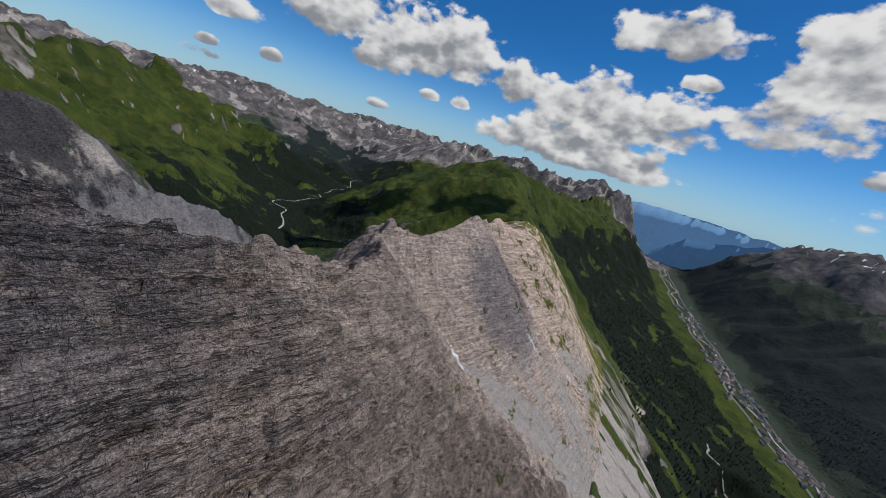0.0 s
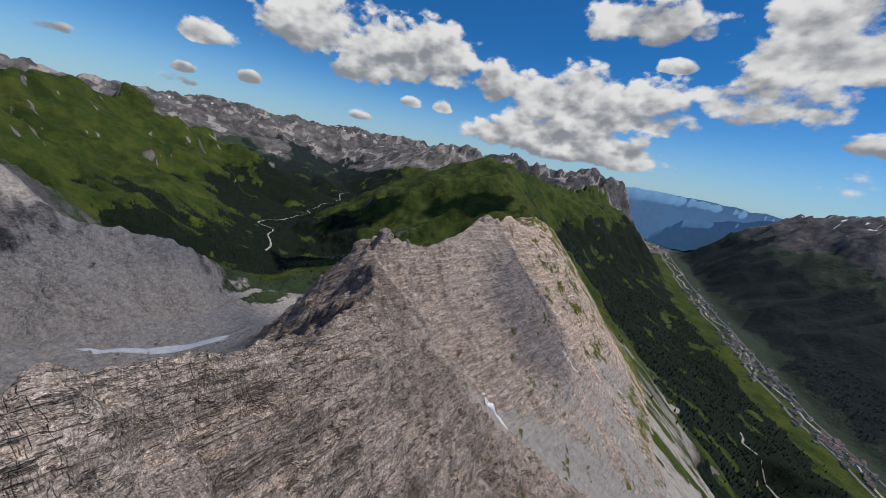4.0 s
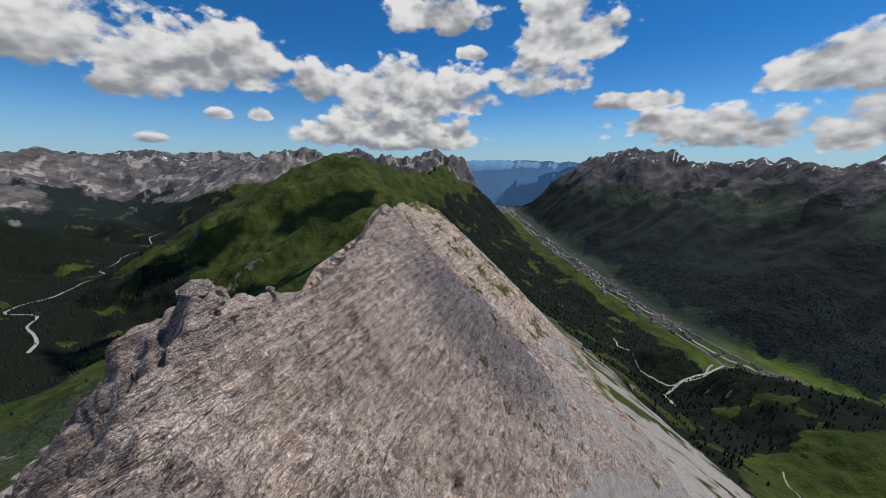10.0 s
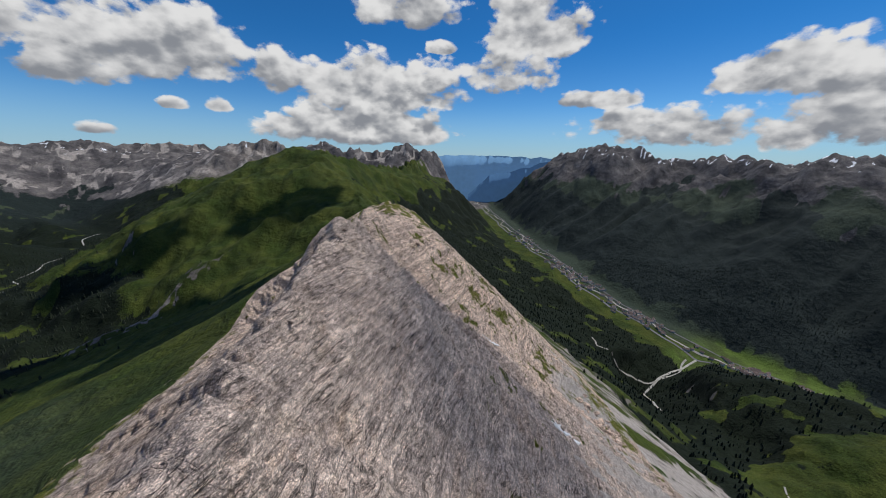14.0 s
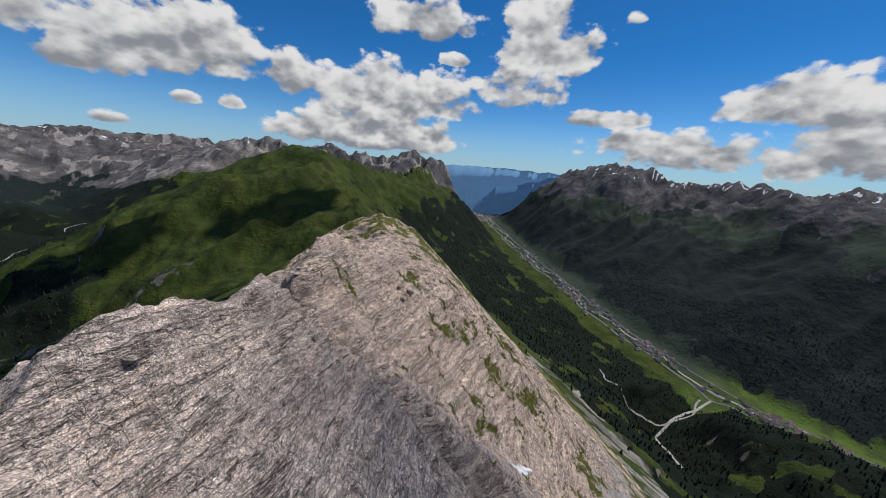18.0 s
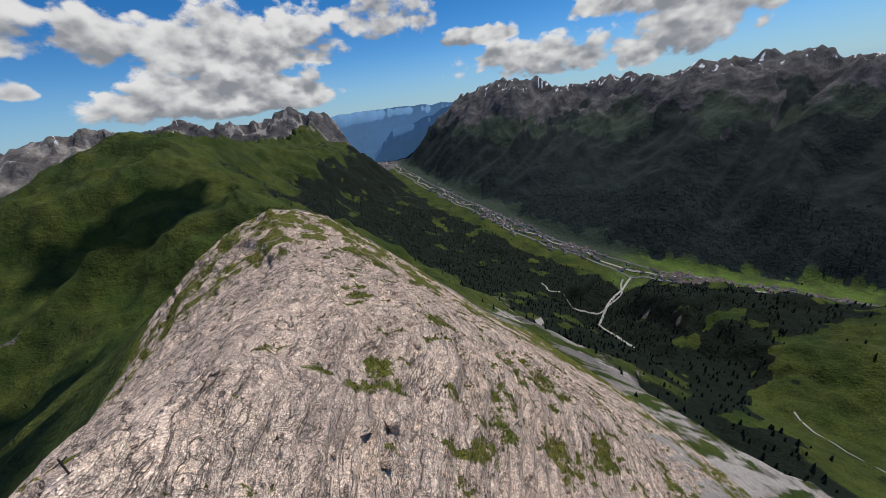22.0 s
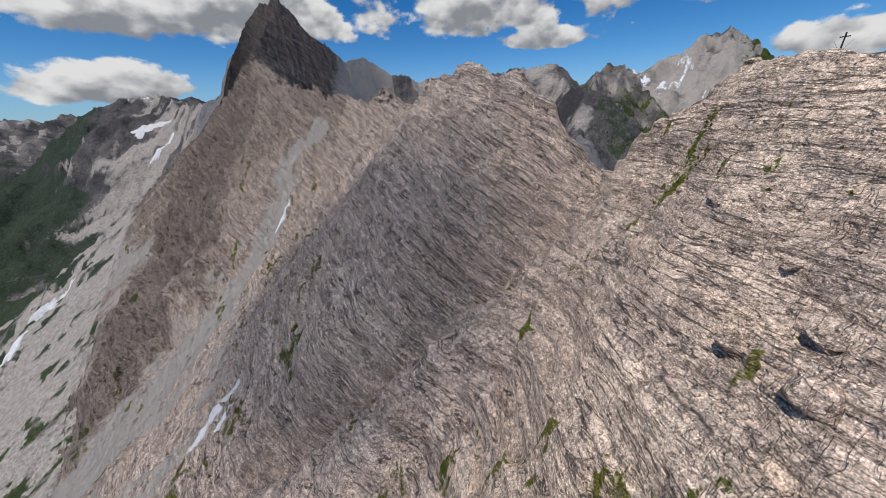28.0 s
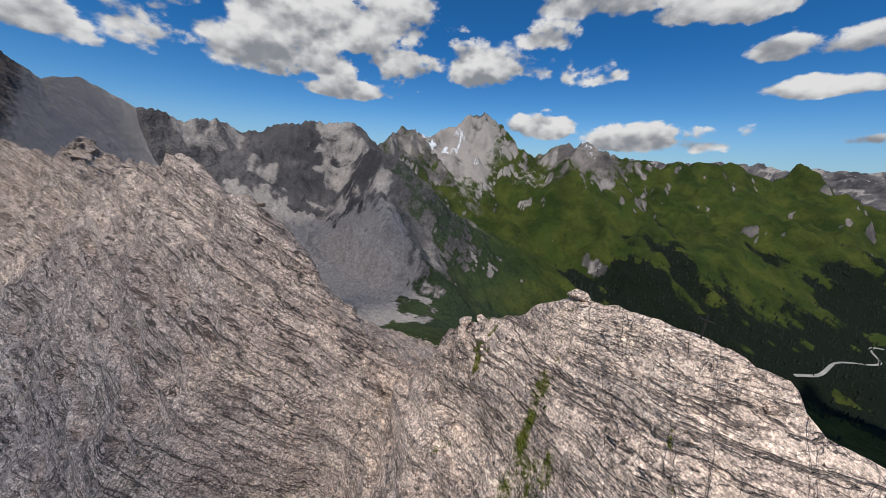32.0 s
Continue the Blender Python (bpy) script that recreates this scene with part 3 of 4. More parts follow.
low = step(fbm(X * 0.2 + Y * 0.06, Y, 30, 5, 0.62, seed=54), -0.25, 0.3) * step(sc * dc, 95, 170) * (1 - step(Y, 330, 420))
scree = np.maximum(scree, 0.75 * low)
turf = step(-sc * dc - 45 * step(Y, 250, 320), 70, 130) * step(Y, 70, 150) * 0.72 + step(sc * dc, 140, 210) * (0.30 + 0.22 * step(Y, 200, 300)) + step(Y, 395, 440) * 0.64 * step(fbm(X, Y, 30, 4, 0.6, seed=68), -0.5, 0.1)
# patches of grass on the slabs, and tufts along the cracks
spots, crack = np.zeros_like(X), fbm(X * 0.5, Y, 6, 5, 0.72, seed=61)
for px, py, pl, pw, turn in ((-30, 260, 4, 1.8, 150), (-24, 259, 3, 2.0, 60), (-36, 259, 5, 1.2, 165), (-20, 303, 6, 2.0, 160), (-14, 300, 5, 2.0, 150), (-9, 303, 6, 3, 20),
                             (-6, 306, 5, 4, 0), (14, 290, 6, 3, 40), (26, 300, 9, 4, 70), (46, 296, 8, 5, 20), (30, 268, 4, 3, 0), (38, 262, 5, 2.6, 30),
                             (70, 300, 14, 7, 60), (60, 330, 16, 8, 80), (20, 340, 7, 5, 0), (-8, 352, 8, 4, 90), (96, 262, 12, 7, 20), (110, 290, 16, 8, 70)):
    c, k = math.cos(radians(turn)), math.sin(radians(turn))
    u, v = (X - px) * c + (Y - py) * k, (Y - py) * c - (X - px) * k
    spots = np.maximum(spots, 0.66 * np.clip(1.3 + 0.9 * crack - np.hypot(u / pl, v / pw), 0, 1) ** 0.5)
often = 0.10 * step(sc * dc, 25, 70) * step(Y, 250, 300) + 0.14 * step(Y, 280, 310) * step(sc * dc, 4, 20) - 0.12 * (1 - step(Y, 238, 262))
spots = np.maximum(spots, step(crack + often + 0.35 * fbm(X, Y, 40, 2, seed=67), 0.58, 0.92) * step(Y, 205, 245) * 0.60)
spots = np.maximum(spots, step(fbm(X, Y * 0.6, 13, 5, 0.66, seed=66), 0.56, 0.80) * step(sc * dc, 34, 60) * 0.56)
clear_of = step(gully_off, 6, 14)
turf = np.clip(np.maximum(turf, spots) * clear_of + 0.3 * fbm(X, Y, 16, 5, 0.6, seed=63) * (turf > 0.05), 0, 1)
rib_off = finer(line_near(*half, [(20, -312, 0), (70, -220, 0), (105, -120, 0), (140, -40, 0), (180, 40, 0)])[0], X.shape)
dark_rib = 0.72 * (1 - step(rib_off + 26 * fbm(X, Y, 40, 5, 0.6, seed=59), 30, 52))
scree = scree * (1 - dark_rib)
rough = (1 - 0.75 * scree) * (1 - 0.55 * step(turf, 0.55, 0.8))
Z = Z0 - gully_cut(X, Y) - 8.0 * step(sc * dc, 2, 14) * (1 - step(sc * dc, 60, 110)) * np.exp(-((Y - 254) / 13.0) ** 2) - 5.0 * np.clip(1 - chute / (bedding * 1.8), 0, 1) * step(run, 2, 25)
Z = Z + relief(X, Y, Z) * rough * step(edge, 0, 25)
teeth = fbm(X, Y, 15, 5, 0.6, seed=91) * 1.7 + (ridged(X, Y, 40, 3, 0.5, seed=93) - 0.5) * 1.5
Z = Z + teeth * np.exp(-(dc / 13.0) ** 2) * (1 - 0.65 * step(Y, 236, 250)) * step(edge, 0, 25)
Z = Z + beds_of(X, Y, bed_height(X, Y, Z)) * (1 + 0.45 * (1 - step(Y, 30, 110))) * rough * step(edge, 0, 25)
ridge = new("rock_ridge", grid_mesh("rock_ridge", X, Y, Z))
zones_onto(ridge.data, (turf, 0 * turf, scree, 0 * turf))
# darker rock towards the high peak, with its cloud shade painted in
dark_att = ridge.data.attributes.new("dark_rock_and_shade", "FLOAT", "POINT")
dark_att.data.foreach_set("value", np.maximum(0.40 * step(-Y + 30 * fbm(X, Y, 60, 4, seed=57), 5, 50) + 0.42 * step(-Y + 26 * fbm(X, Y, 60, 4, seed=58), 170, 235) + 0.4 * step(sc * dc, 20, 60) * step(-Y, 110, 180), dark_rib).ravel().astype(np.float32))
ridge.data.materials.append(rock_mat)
tagged(ridge, "pale grey limestone ridge with stratified rock and thin grass", "ridge", kind="structure")
NEAR = (xs, ys, Z)


def on_ridge(x, y):
    """The height of the ridge's sheet at a place."""
    i, j = (x - NX0) / GRAIN, (y - NY0) / GRAIN
    a, b = int(np.clip(i, 0, len(xs) - 2)), int(np.clip(j, 0, len(ys) - 2))
    u, v = i - a, j - b
    return float((Z[b, a] * (1 - u) + Z[b, a + 1] * u) * (1 - v) + (Z[b + 1, a] * (1 - u) + Z[b + 1, a + 1] * u) * v)


# the land around, out to the skyline
R0 = 160.0
rad = R0 * 1.0098 ** np.arange(0, 460)
rad = rad[rad < 4880]
ang = np.linspace(0, 2 * np.pi, 1400, endpoint=False)
A, Rr = np.meshgrid(ang, rad)


def crags(x, y, h):
    r = np.hypot(x - 20, y - 60)
    high = step(h, 420, 850)
    calm = 1 - 0.7 * (1 - step(line_near(x, y, GREEN)[0], 350, 700)) * step(y, 480, 800)
    amp = calm * r.clip(0, 1600) * (0.012 + 0.026 * high) * step(r, 320, 1000)
    d, _, _, al = line_near(x, y, SOUTH)
    ribs = step(y, -900, -100) * (ridged(al + 0.25 * d, 0.2 * d, 480, 3, 0.5, seed=9) - 0.45) * 75 * step(d, 0, 350) * (1 - step(d, 900, 1600))
    near = step(r, 240, 330) * (1 - step(r, 900, 1500)) * step(h, 560, 700) * (1 - step(y, 150, 350))
    rocks = near * (7.0 * (ridged(x, y, 75, 4, 0.55, seed=12) - 0.45) + 2.0 * (ridged(x, y, 16, 3, 0.55, seed=14) - 0.4))
    fine = 1 - step(r, 1200, 2600)
    form = ridged(x, y, 420, 4, 0.55, seed=5) + fine * 0.14 * ridged(x, y, 52, 3, 0.52, seed=6)
    amp = amp * (1 - 0.6 * step(r, 2500, 3500) * step(-x, -1000, -600))
    peaks = step(np.minimum(line_near(x, y, LIME)[0], np.minimum(line_near(x, y, FAR2)[0], np.minimum(line_near(x, y, RIM_N)[0], line_near(x, y, WEST)[0]))), 420, 80)
    jag = peaks * 22.0 * (ridged(x, y, 300, 4, 0.6, seed=15) - 0.75) * step(r, 600, 1100)
    return ribs + rocks + jag + amp * (form - 1.0) + step(r, 260, 600) * 3.0 * (ridged(x, y, 45, 3, 0.5, seed=8) - 0.3)


def flat_floor(x, y):
    d, _, _, _ = line_near(x, y, VALLEY)
    e, _, _, _ = line_near(x, y, LVALLEY)
    return step(np.minimum(d - 120, e - 10), 0, 160)


GX2, GY2 = 20 + Rr * np.sin(A), 60 + Rr * np.cos(A)
GH = land(GX2, GY2)
GZ = GH + crags(GX2, GY2, GH) * flat_floor(GX2, GY2)
edge = np.minimum(np.minimum(GX2 - NX0, NX1 - GX2), np.minimum(GY2 - NY0, NY1 - GY2))
# what covers it
dzr = np.gradient(GZ, axis=0) / np.gradient(Rr, axis=0)
dza = np.gradient(GZ, axis=1) / (Rr * (ang[1] - ang[0]))
steep = np.hypot(dzr, dza)
n1, n2 = fbm(GX2, GY2, 420, 5, 0.55, seed=71), fbm(GX2, GY2, 120, 4, 0.6, seed=75)
n5 = fbm(GX2 * 0.2 + GY2 * 0.06, GY2, 34, 5, 0.6, seed=85)
dv, zv, sv, _ = line_near(GX2, GY2, VALLEY)
dg, zg, sg, _ = line_near(GX2, GY2, GREEN)
dw, _, _, _ = line_near(GX2, GY2, WEST)
ds, _, _, _ = line_near(GX2, GY2, SOUTH)
dd, _, sd, _ = line_near(GX2, GY2, DARK)
dl, _, _, _ = line_near(GX2, GY2, LIME)
df, _, _, _ = line_near(GX2, GY2, FAR2)
south_side = step(sv, 0.0, 0.4)
bare = step(steep + 0.35 * n2 + 0.25 * n5, 1.5, 2.0)
bare = np.maximum(bare, (1 - step(dw, 160, 480)) * (0.50 + 0.5 * n1) * (1 - step(GY2, -50, 250)))
bare = np.maximum(bare, (1 - step(np.minimum(dl, df), 300, 620)) * 1.0)
dn = np.minimum(line_near(GX2, GY2, RIM_N)[0], line_near(GX2, GY2, RIM_S)[0])
bare = np.maximum(bare, 1 - step(dn + 500 * n1, 500, 1100))
bare = np.maximum(bare, (1 - step(dd, 110, 300)) * (1 - step(GX2, 300, 480)))
bare = np.maximum(bare, south_side * step(GZ + 160 * n1, 560, 760) * 0.9)
dh, _, _, _ = line_near(GX2, GY2, HUMP)
bare = np.maximum(bare, (1 - step(dh, 60, 110)) * (0.55 + 0.6 * n2) * (1 - step(GY2, 0, 90)))
dk, _, sk, _ = line_near(GX2, GY2, CREST)
n4 = fbm(GX2, GY2, 26, 4, 0.6, seed=83)
rib = line_near(GX2, GY2, [(-430, 1010, 0), (-485, 960, 0), (-560, 850, 0), (-640, 740, 0), (-700, 640, 0)])[0]
GZ = GZ + 16 * np.clip(1 - rib / 45, 0, 1)
bare = np.maximum(bare, (1 - step(rib + 34 * n4, 6, 20)) * 0.72)
flank = np.maximum((1 - step(dk, 330, 520)) * step(sk, -0.3, 0.3), (1 - step(dk, 60, 140)) * step(GY2, 250, 350))
bare = np.maximum(bare, flank * np.clip(0.52 + 0.25 * (1 - step(GY2, 120, 260)) * (1 - step(dk, 260, 360)) + 0.45 * n2 + 0.95 * n5, 0, 1))
scree_flank = flank * np.clip(0.45 + 0.9 * n5 - 0.3 * n4, 0, 1) * (1 - step(GY2, 330, 480))
strip = line_near(GX2, GY2, [(190, 600, 0), (270, 680, 0), (362, 743, 0)])[0]
bare = np.maximum(bare, 1 - step(strip + 20 * n4, 14, 30))
fans = line_near(GX2, GY2, [(130, -330, 0), (215, -150, 0), (240, 40, 0), (262, 150, 0), (330, 230, 0)])[0]
bare = np.maximum(bare, (1 - step(fans + 60 * n2, 70, 150)) * np.clip(0.62 + 0.9 * n4, 0, 1))
basin = 1 - step(np.hypot((GX2 + 205) / 1.0, (GY2 + 75) / 1.25) + 30 * n4, 105, 150)
bare = np.maximum(bare, basin)
bare *= 1 - (1 - step(dg, 250, 520)) * 0.75 * step(GY2, 480, 700)
tree_line = 470 + 150 * south_side + 120 * step(-GX2, 450, 800) + (150 + 60 * south_side) * n1 + 200 * step(sg, -0.1, 0.5) * step(GY2, 800, 1150) * (1 - south_side)
wood = step(tree_line - GZ, -40, 60) * step(dv + 60 * n2, 150, 220)
wood *= step(n2 + 0.75 - 1.6 * (1 - step(np.hypot(GX2 - 880, GY2 - 80), 330, 560)) + 0.6 * south_side, 0.0, 0.3)
wood *= 1 - (1 - step(dk, 300, 430))
turf = 1 - bare
scree2 = np.maximum(step(n2, 0.0, 0.4) * bare * 0.62 * (1 - south_side), basin)
scree2 = np.maximum(scree2, (1 - step(fans + 60 * n2, 60, 130)) * np.clip(0.7 + 0.6 * n4, 0, 1))
scree2 = np.maximum(scree2, 1 - step(strip + 20 * n4, 12, 28))
scree2 = np.maximum(scree2, scree_flank)
bowl = np.hypot(GX2 + 1150, GY2 + 330)
scree2 = np.maximum(scree2, 1 - step(bowl + 120 * n2, 150, 260))
n3 = fbm(GX2, GY2, 60, 4, 0.6, seed=79)
snow2 = step(n3 + 0.5 * n1 + 0.12 * south_side, 0.46, 0.72) * step(GZ, 780, 880) * bare * (0.50 + 0.22 * south_side) * step(Rr, 700, 900)
GZ = GZ - 60 * step(edge, 6, 40)
ground = new("ground", grid_mesh("ground", GX2, GY2, GZ, wrap=True))
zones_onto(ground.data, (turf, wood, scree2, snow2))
# dark rock, with the far side's cloud shade and blue haze painted in
dark_rock_and_shade = np.maximum(south_side, np.maximum(1 - step(np.minimum(df, dd), 200, 600), np.maximum(0.8 * (1 - step(dn, 900, 1500)), 0.55 * (1 - step(dh, 80, 150)))))
tone = ground.data.attributes.new("dark_rock_and_shade", "FLOAT", "POINT")
tone.data.foreach_set("value", dark_rock_and_shade.ravel().astype(np.float32))
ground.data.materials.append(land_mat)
tagged(ground, "alpine mountains, meadows and forested valley around the ridge", "ground", kind="structure")


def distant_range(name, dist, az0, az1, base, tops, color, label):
    """A far range, its blue haze painted as colour and glow: a long ridge with two slopes."""
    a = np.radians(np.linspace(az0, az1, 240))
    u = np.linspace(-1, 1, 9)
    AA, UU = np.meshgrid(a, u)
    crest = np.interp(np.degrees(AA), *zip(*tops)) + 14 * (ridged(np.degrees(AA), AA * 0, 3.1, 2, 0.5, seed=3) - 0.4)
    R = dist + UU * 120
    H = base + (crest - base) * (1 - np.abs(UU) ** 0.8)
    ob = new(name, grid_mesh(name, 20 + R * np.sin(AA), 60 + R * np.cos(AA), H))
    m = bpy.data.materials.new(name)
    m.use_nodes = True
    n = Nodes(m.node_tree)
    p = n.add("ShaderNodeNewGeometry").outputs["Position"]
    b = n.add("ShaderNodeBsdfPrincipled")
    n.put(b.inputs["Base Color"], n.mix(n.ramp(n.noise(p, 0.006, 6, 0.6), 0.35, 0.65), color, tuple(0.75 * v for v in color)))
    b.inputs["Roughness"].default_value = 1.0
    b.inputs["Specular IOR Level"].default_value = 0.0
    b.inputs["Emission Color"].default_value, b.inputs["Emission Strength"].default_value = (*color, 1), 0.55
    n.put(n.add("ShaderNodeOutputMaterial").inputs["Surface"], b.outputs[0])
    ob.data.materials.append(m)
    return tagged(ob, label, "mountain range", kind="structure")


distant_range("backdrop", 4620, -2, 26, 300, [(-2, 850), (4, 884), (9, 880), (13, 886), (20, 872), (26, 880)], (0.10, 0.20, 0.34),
              "mountain range at the end of the valley, painted haze blue")
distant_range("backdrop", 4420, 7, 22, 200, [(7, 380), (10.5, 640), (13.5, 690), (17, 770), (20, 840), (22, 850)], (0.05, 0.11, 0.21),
              "spur far down the valley, painted dark haze blue")


def on_land(x, y):
    """The height of the ground at a place: the ridge's sheet, or the land around it."""
    if NX0 + 6 < x < NX1 - 6 and NY0 + 6 < y < NY1 - 6:
        return on_ridge(x, y)
    r = math.hypot(x - 20, y - 60)
    i = math.log(max(r, R0) / R0) / math.log(1.0098)
    j = (math.atan2(x - 20, y - 60) % (2 * math.pi)) / (2 * math.pi) * 1400
    a, b = min(max(int(i), 0), len(rad) - 2), int(j) % 1400
    u, v, c = i - a, j - int(j), (b + 1) % 1400
    return float((GZ[a, b] * (1 - v) + GZ[a, c] * v) * (1 - u) + (GZ[a + 1, b] * (1 - v) + GZ[a + 1, c] * v) * u)


def downhill(x, y, d=4.0):
    gx, gy = on_land(x + d, y) - on_land(x - d, y), on_land(x, y + d) - on_land(x, y - d)
    n = math.hypot(gx, gy) or 1.0
    return -gx / n, -gy / n


def part(name, bm, material, parent, label=""):
    """Links a bmesh as one mesh under a thing or a part."""
    me = bpy.data.meshes.new(name)
    bm.to_mesh(me)
    bm.free()
    if material:
        me.materials.append(material)
    ob = new(name, me)
    ob.parent = parent
    if label:
        ob["label"] = label
    return ob


def surface(name, color, color2, scale, rough=0.85, bump=0.02, metal=0.0):
    """A plain worn surface of two tones."""
    m = bpy.data.materials.new(name)
    m.use_nodes = True
    n = Nodes(m.node_tree)
    p = n.add("ShaderNodeTexCoord").outputs["Object"]
    f, g = n.noise(p, scale, 5, 0.6), n.noise(p, scale * 6, 3, 0.6)
    rnd = n.add("ShaderNodeObjectInfo").outputs["Random"]
    col = n.mix(n.ramp(f, 0.35, 0.65), color, color2)
    col = n.mix(n.math("MULTIPLY", rnd, 0.5), col, n.mix(1.0, col, (0.62, 0.6, 0.58), "MULTIPLY"))
    b = n.add("ShaderNodeBsdfPrincipled")
    n.put(b.inputs["Base Color"], n.mix(n.ramp(g, 0.3, 0.5, 0.4, 0.0), col, tuple(0.5 * v for v in color2)))
    b.inputs["Roughness"].default_value, b.inputs["Metallic"].default_value = rough, metal
    bm = n.add("ShaderNodeBump")
    bm.inputs["Strength"].default_value, bm.inputs["Distance"].default_value = 0.8, bump
    n.put(bm.inputs["Height"], g)
    n.put(b.inputs["Normal"], bm.outputs[0])
    o = n.add("ShaderNodeOutputMaterial")
    n.put(o.inputs["Surface"], b.outputs[0])
    return m


boulder_mat = surface("boulder_rock", (0.36, 0.33, 0.31), (0.22, 0.205, 0.195), 0.6, bump=0.25)
snow_mat = surface("old_snow", (0.80, 0.81, 0.83), (0.66, 0.66, 0.67), 0.25, rough=0.6, bump=0.2)
iron_mat = surface("weathered_iron", (0.06, 0.055, 0.05), (0.035, 0.03, 0.028), 3.0, rough=0.6, metal=0.5)
plaster_mat = surface("plaster", (0.80, 0.79, 0.76), (0.66, 0.62, 0.56), 0.2)
roof_mat = surface("roof_tiles", (0.22, 0.15, 0.12), (0.12, 0.10, 0.10), 0.3, bump=0.1)
gravel_mat = surface("pale_gravel", (0.42, 0.40, 0.36), (0.30, 0.29, 0.26), 0.05, bump=0.3)
asphalt_mat = surface("road_asphalt", (0.16, 0.16, 0.165), (0.11, 0.11, 0.115), 0.05)
spruce_mat = surface("spruce_needles", (0.020, 0.034, 0.014), (0.012, 0.020, 0.009), 0.05, bump=0.5)
grass_mat = surface("grass_blades", (0.10, 0.13, 0.025), (0.16, 0.15, 0.045), 0.3, rough=0.7)
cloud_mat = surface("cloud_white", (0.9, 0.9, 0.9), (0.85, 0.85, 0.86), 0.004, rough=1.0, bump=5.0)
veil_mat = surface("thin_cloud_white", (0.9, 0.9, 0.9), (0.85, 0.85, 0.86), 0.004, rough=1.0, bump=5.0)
# clearness: how much sun the added clouds let through
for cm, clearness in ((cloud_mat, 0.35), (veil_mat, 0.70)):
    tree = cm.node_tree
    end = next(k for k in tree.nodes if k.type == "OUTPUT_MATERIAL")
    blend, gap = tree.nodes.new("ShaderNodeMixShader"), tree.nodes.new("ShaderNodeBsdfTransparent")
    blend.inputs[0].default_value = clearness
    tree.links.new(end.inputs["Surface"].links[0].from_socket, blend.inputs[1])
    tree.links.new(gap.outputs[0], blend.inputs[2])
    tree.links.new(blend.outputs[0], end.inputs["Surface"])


# ---------------------------------------------------------------- unseen clouds overhead, added to shade the land
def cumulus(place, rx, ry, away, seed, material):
    """An unseen heap cloud, added between the sun and a place on the ground to shade it."""
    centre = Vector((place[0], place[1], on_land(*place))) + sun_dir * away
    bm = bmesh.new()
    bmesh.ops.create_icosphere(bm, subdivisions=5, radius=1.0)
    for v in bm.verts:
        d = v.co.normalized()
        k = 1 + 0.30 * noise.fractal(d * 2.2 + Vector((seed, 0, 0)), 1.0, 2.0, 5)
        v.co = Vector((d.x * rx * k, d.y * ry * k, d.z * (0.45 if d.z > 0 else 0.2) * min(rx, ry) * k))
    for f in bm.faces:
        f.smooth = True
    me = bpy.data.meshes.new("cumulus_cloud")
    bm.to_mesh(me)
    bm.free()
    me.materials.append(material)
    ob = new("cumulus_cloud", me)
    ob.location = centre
    return tagged(ob, "unseen white heaped cloud added high overhead to shade the land", "cloud", kind="structure")


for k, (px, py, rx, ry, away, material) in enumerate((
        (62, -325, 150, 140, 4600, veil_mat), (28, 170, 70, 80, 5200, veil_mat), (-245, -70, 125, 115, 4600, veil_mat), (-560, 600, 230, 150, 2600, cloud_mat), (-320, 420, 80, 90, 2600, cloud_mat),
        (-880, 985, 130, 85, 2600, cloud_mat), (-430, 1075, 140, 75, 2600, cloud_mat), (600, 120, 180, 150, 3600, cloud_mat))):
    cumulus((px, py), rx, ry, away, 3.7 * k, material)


# ---------------------------------------------------------------- the summit cross
def summit_cross(x, y):
    top = new("summit_cross")
    z = on_land(x, y)
    top.location = (x, y, z)
    top.rotation_euler = (0, radians(2), radians(68))
    top.scale = (0.62, 0.62, 0.62)

    def bar(name, sx, sy, sz, at):
        bm = bmesh.new()
        bmesh.ops.create_cube(bm, size=1.0)
        bmesh.ops.scale(bm, vec=(sx, sy, sz), verts=bm.verts)
        bmesh.ops.bevel(bm, geom=bm.edges[:], offset=0.02, segments=1, affect="EDGES")
        bmesh.ops.translate(bm, vec=at, verts=bm.verts)
        return part(name, bm, iron_mat, top)

    bar("upright", 0.24, 0.24, 4.6, (0, 0, 1.7))
    bar("crossbar", 2.1, 0.20, 0.22, (0, 0, 3.15))
    for sx in (-1, 1):
        bar("end_cap", 0.10, 0.28, 0.30, (sx * 1.02, 0, 3.15))
        bm = bmesh.new()
        bmesh.ops.create_cone(bm, segments=6, radius1=0.025, radius2=0.025, depth=3.4, cap_ends=True)
        bmesh.ops.rotate(bm, matrix=Matrix.Rotation(radians(38 * sx), 3, "Y"), verts=bm.verts)
        bmesh.ops.translate(bm, vec=(-sx * -1.0, 0, 1.1), verts=bm.verts)
        part("guy_wire", bm, iron_mat, top)
    rnd = random.Random(4)
    for k in range(9):
        a = k * 0.7
        part("footing_stone", stone(rnd, 0.35 + 0.2 * rnd.random()), boulder_mat, top).location = (0.5 * math.cos(a), 0.5 * math.sin(a), -0.05)
    return tagged(top, "dark iron summit cross with a stone footing on the crest", "cross")


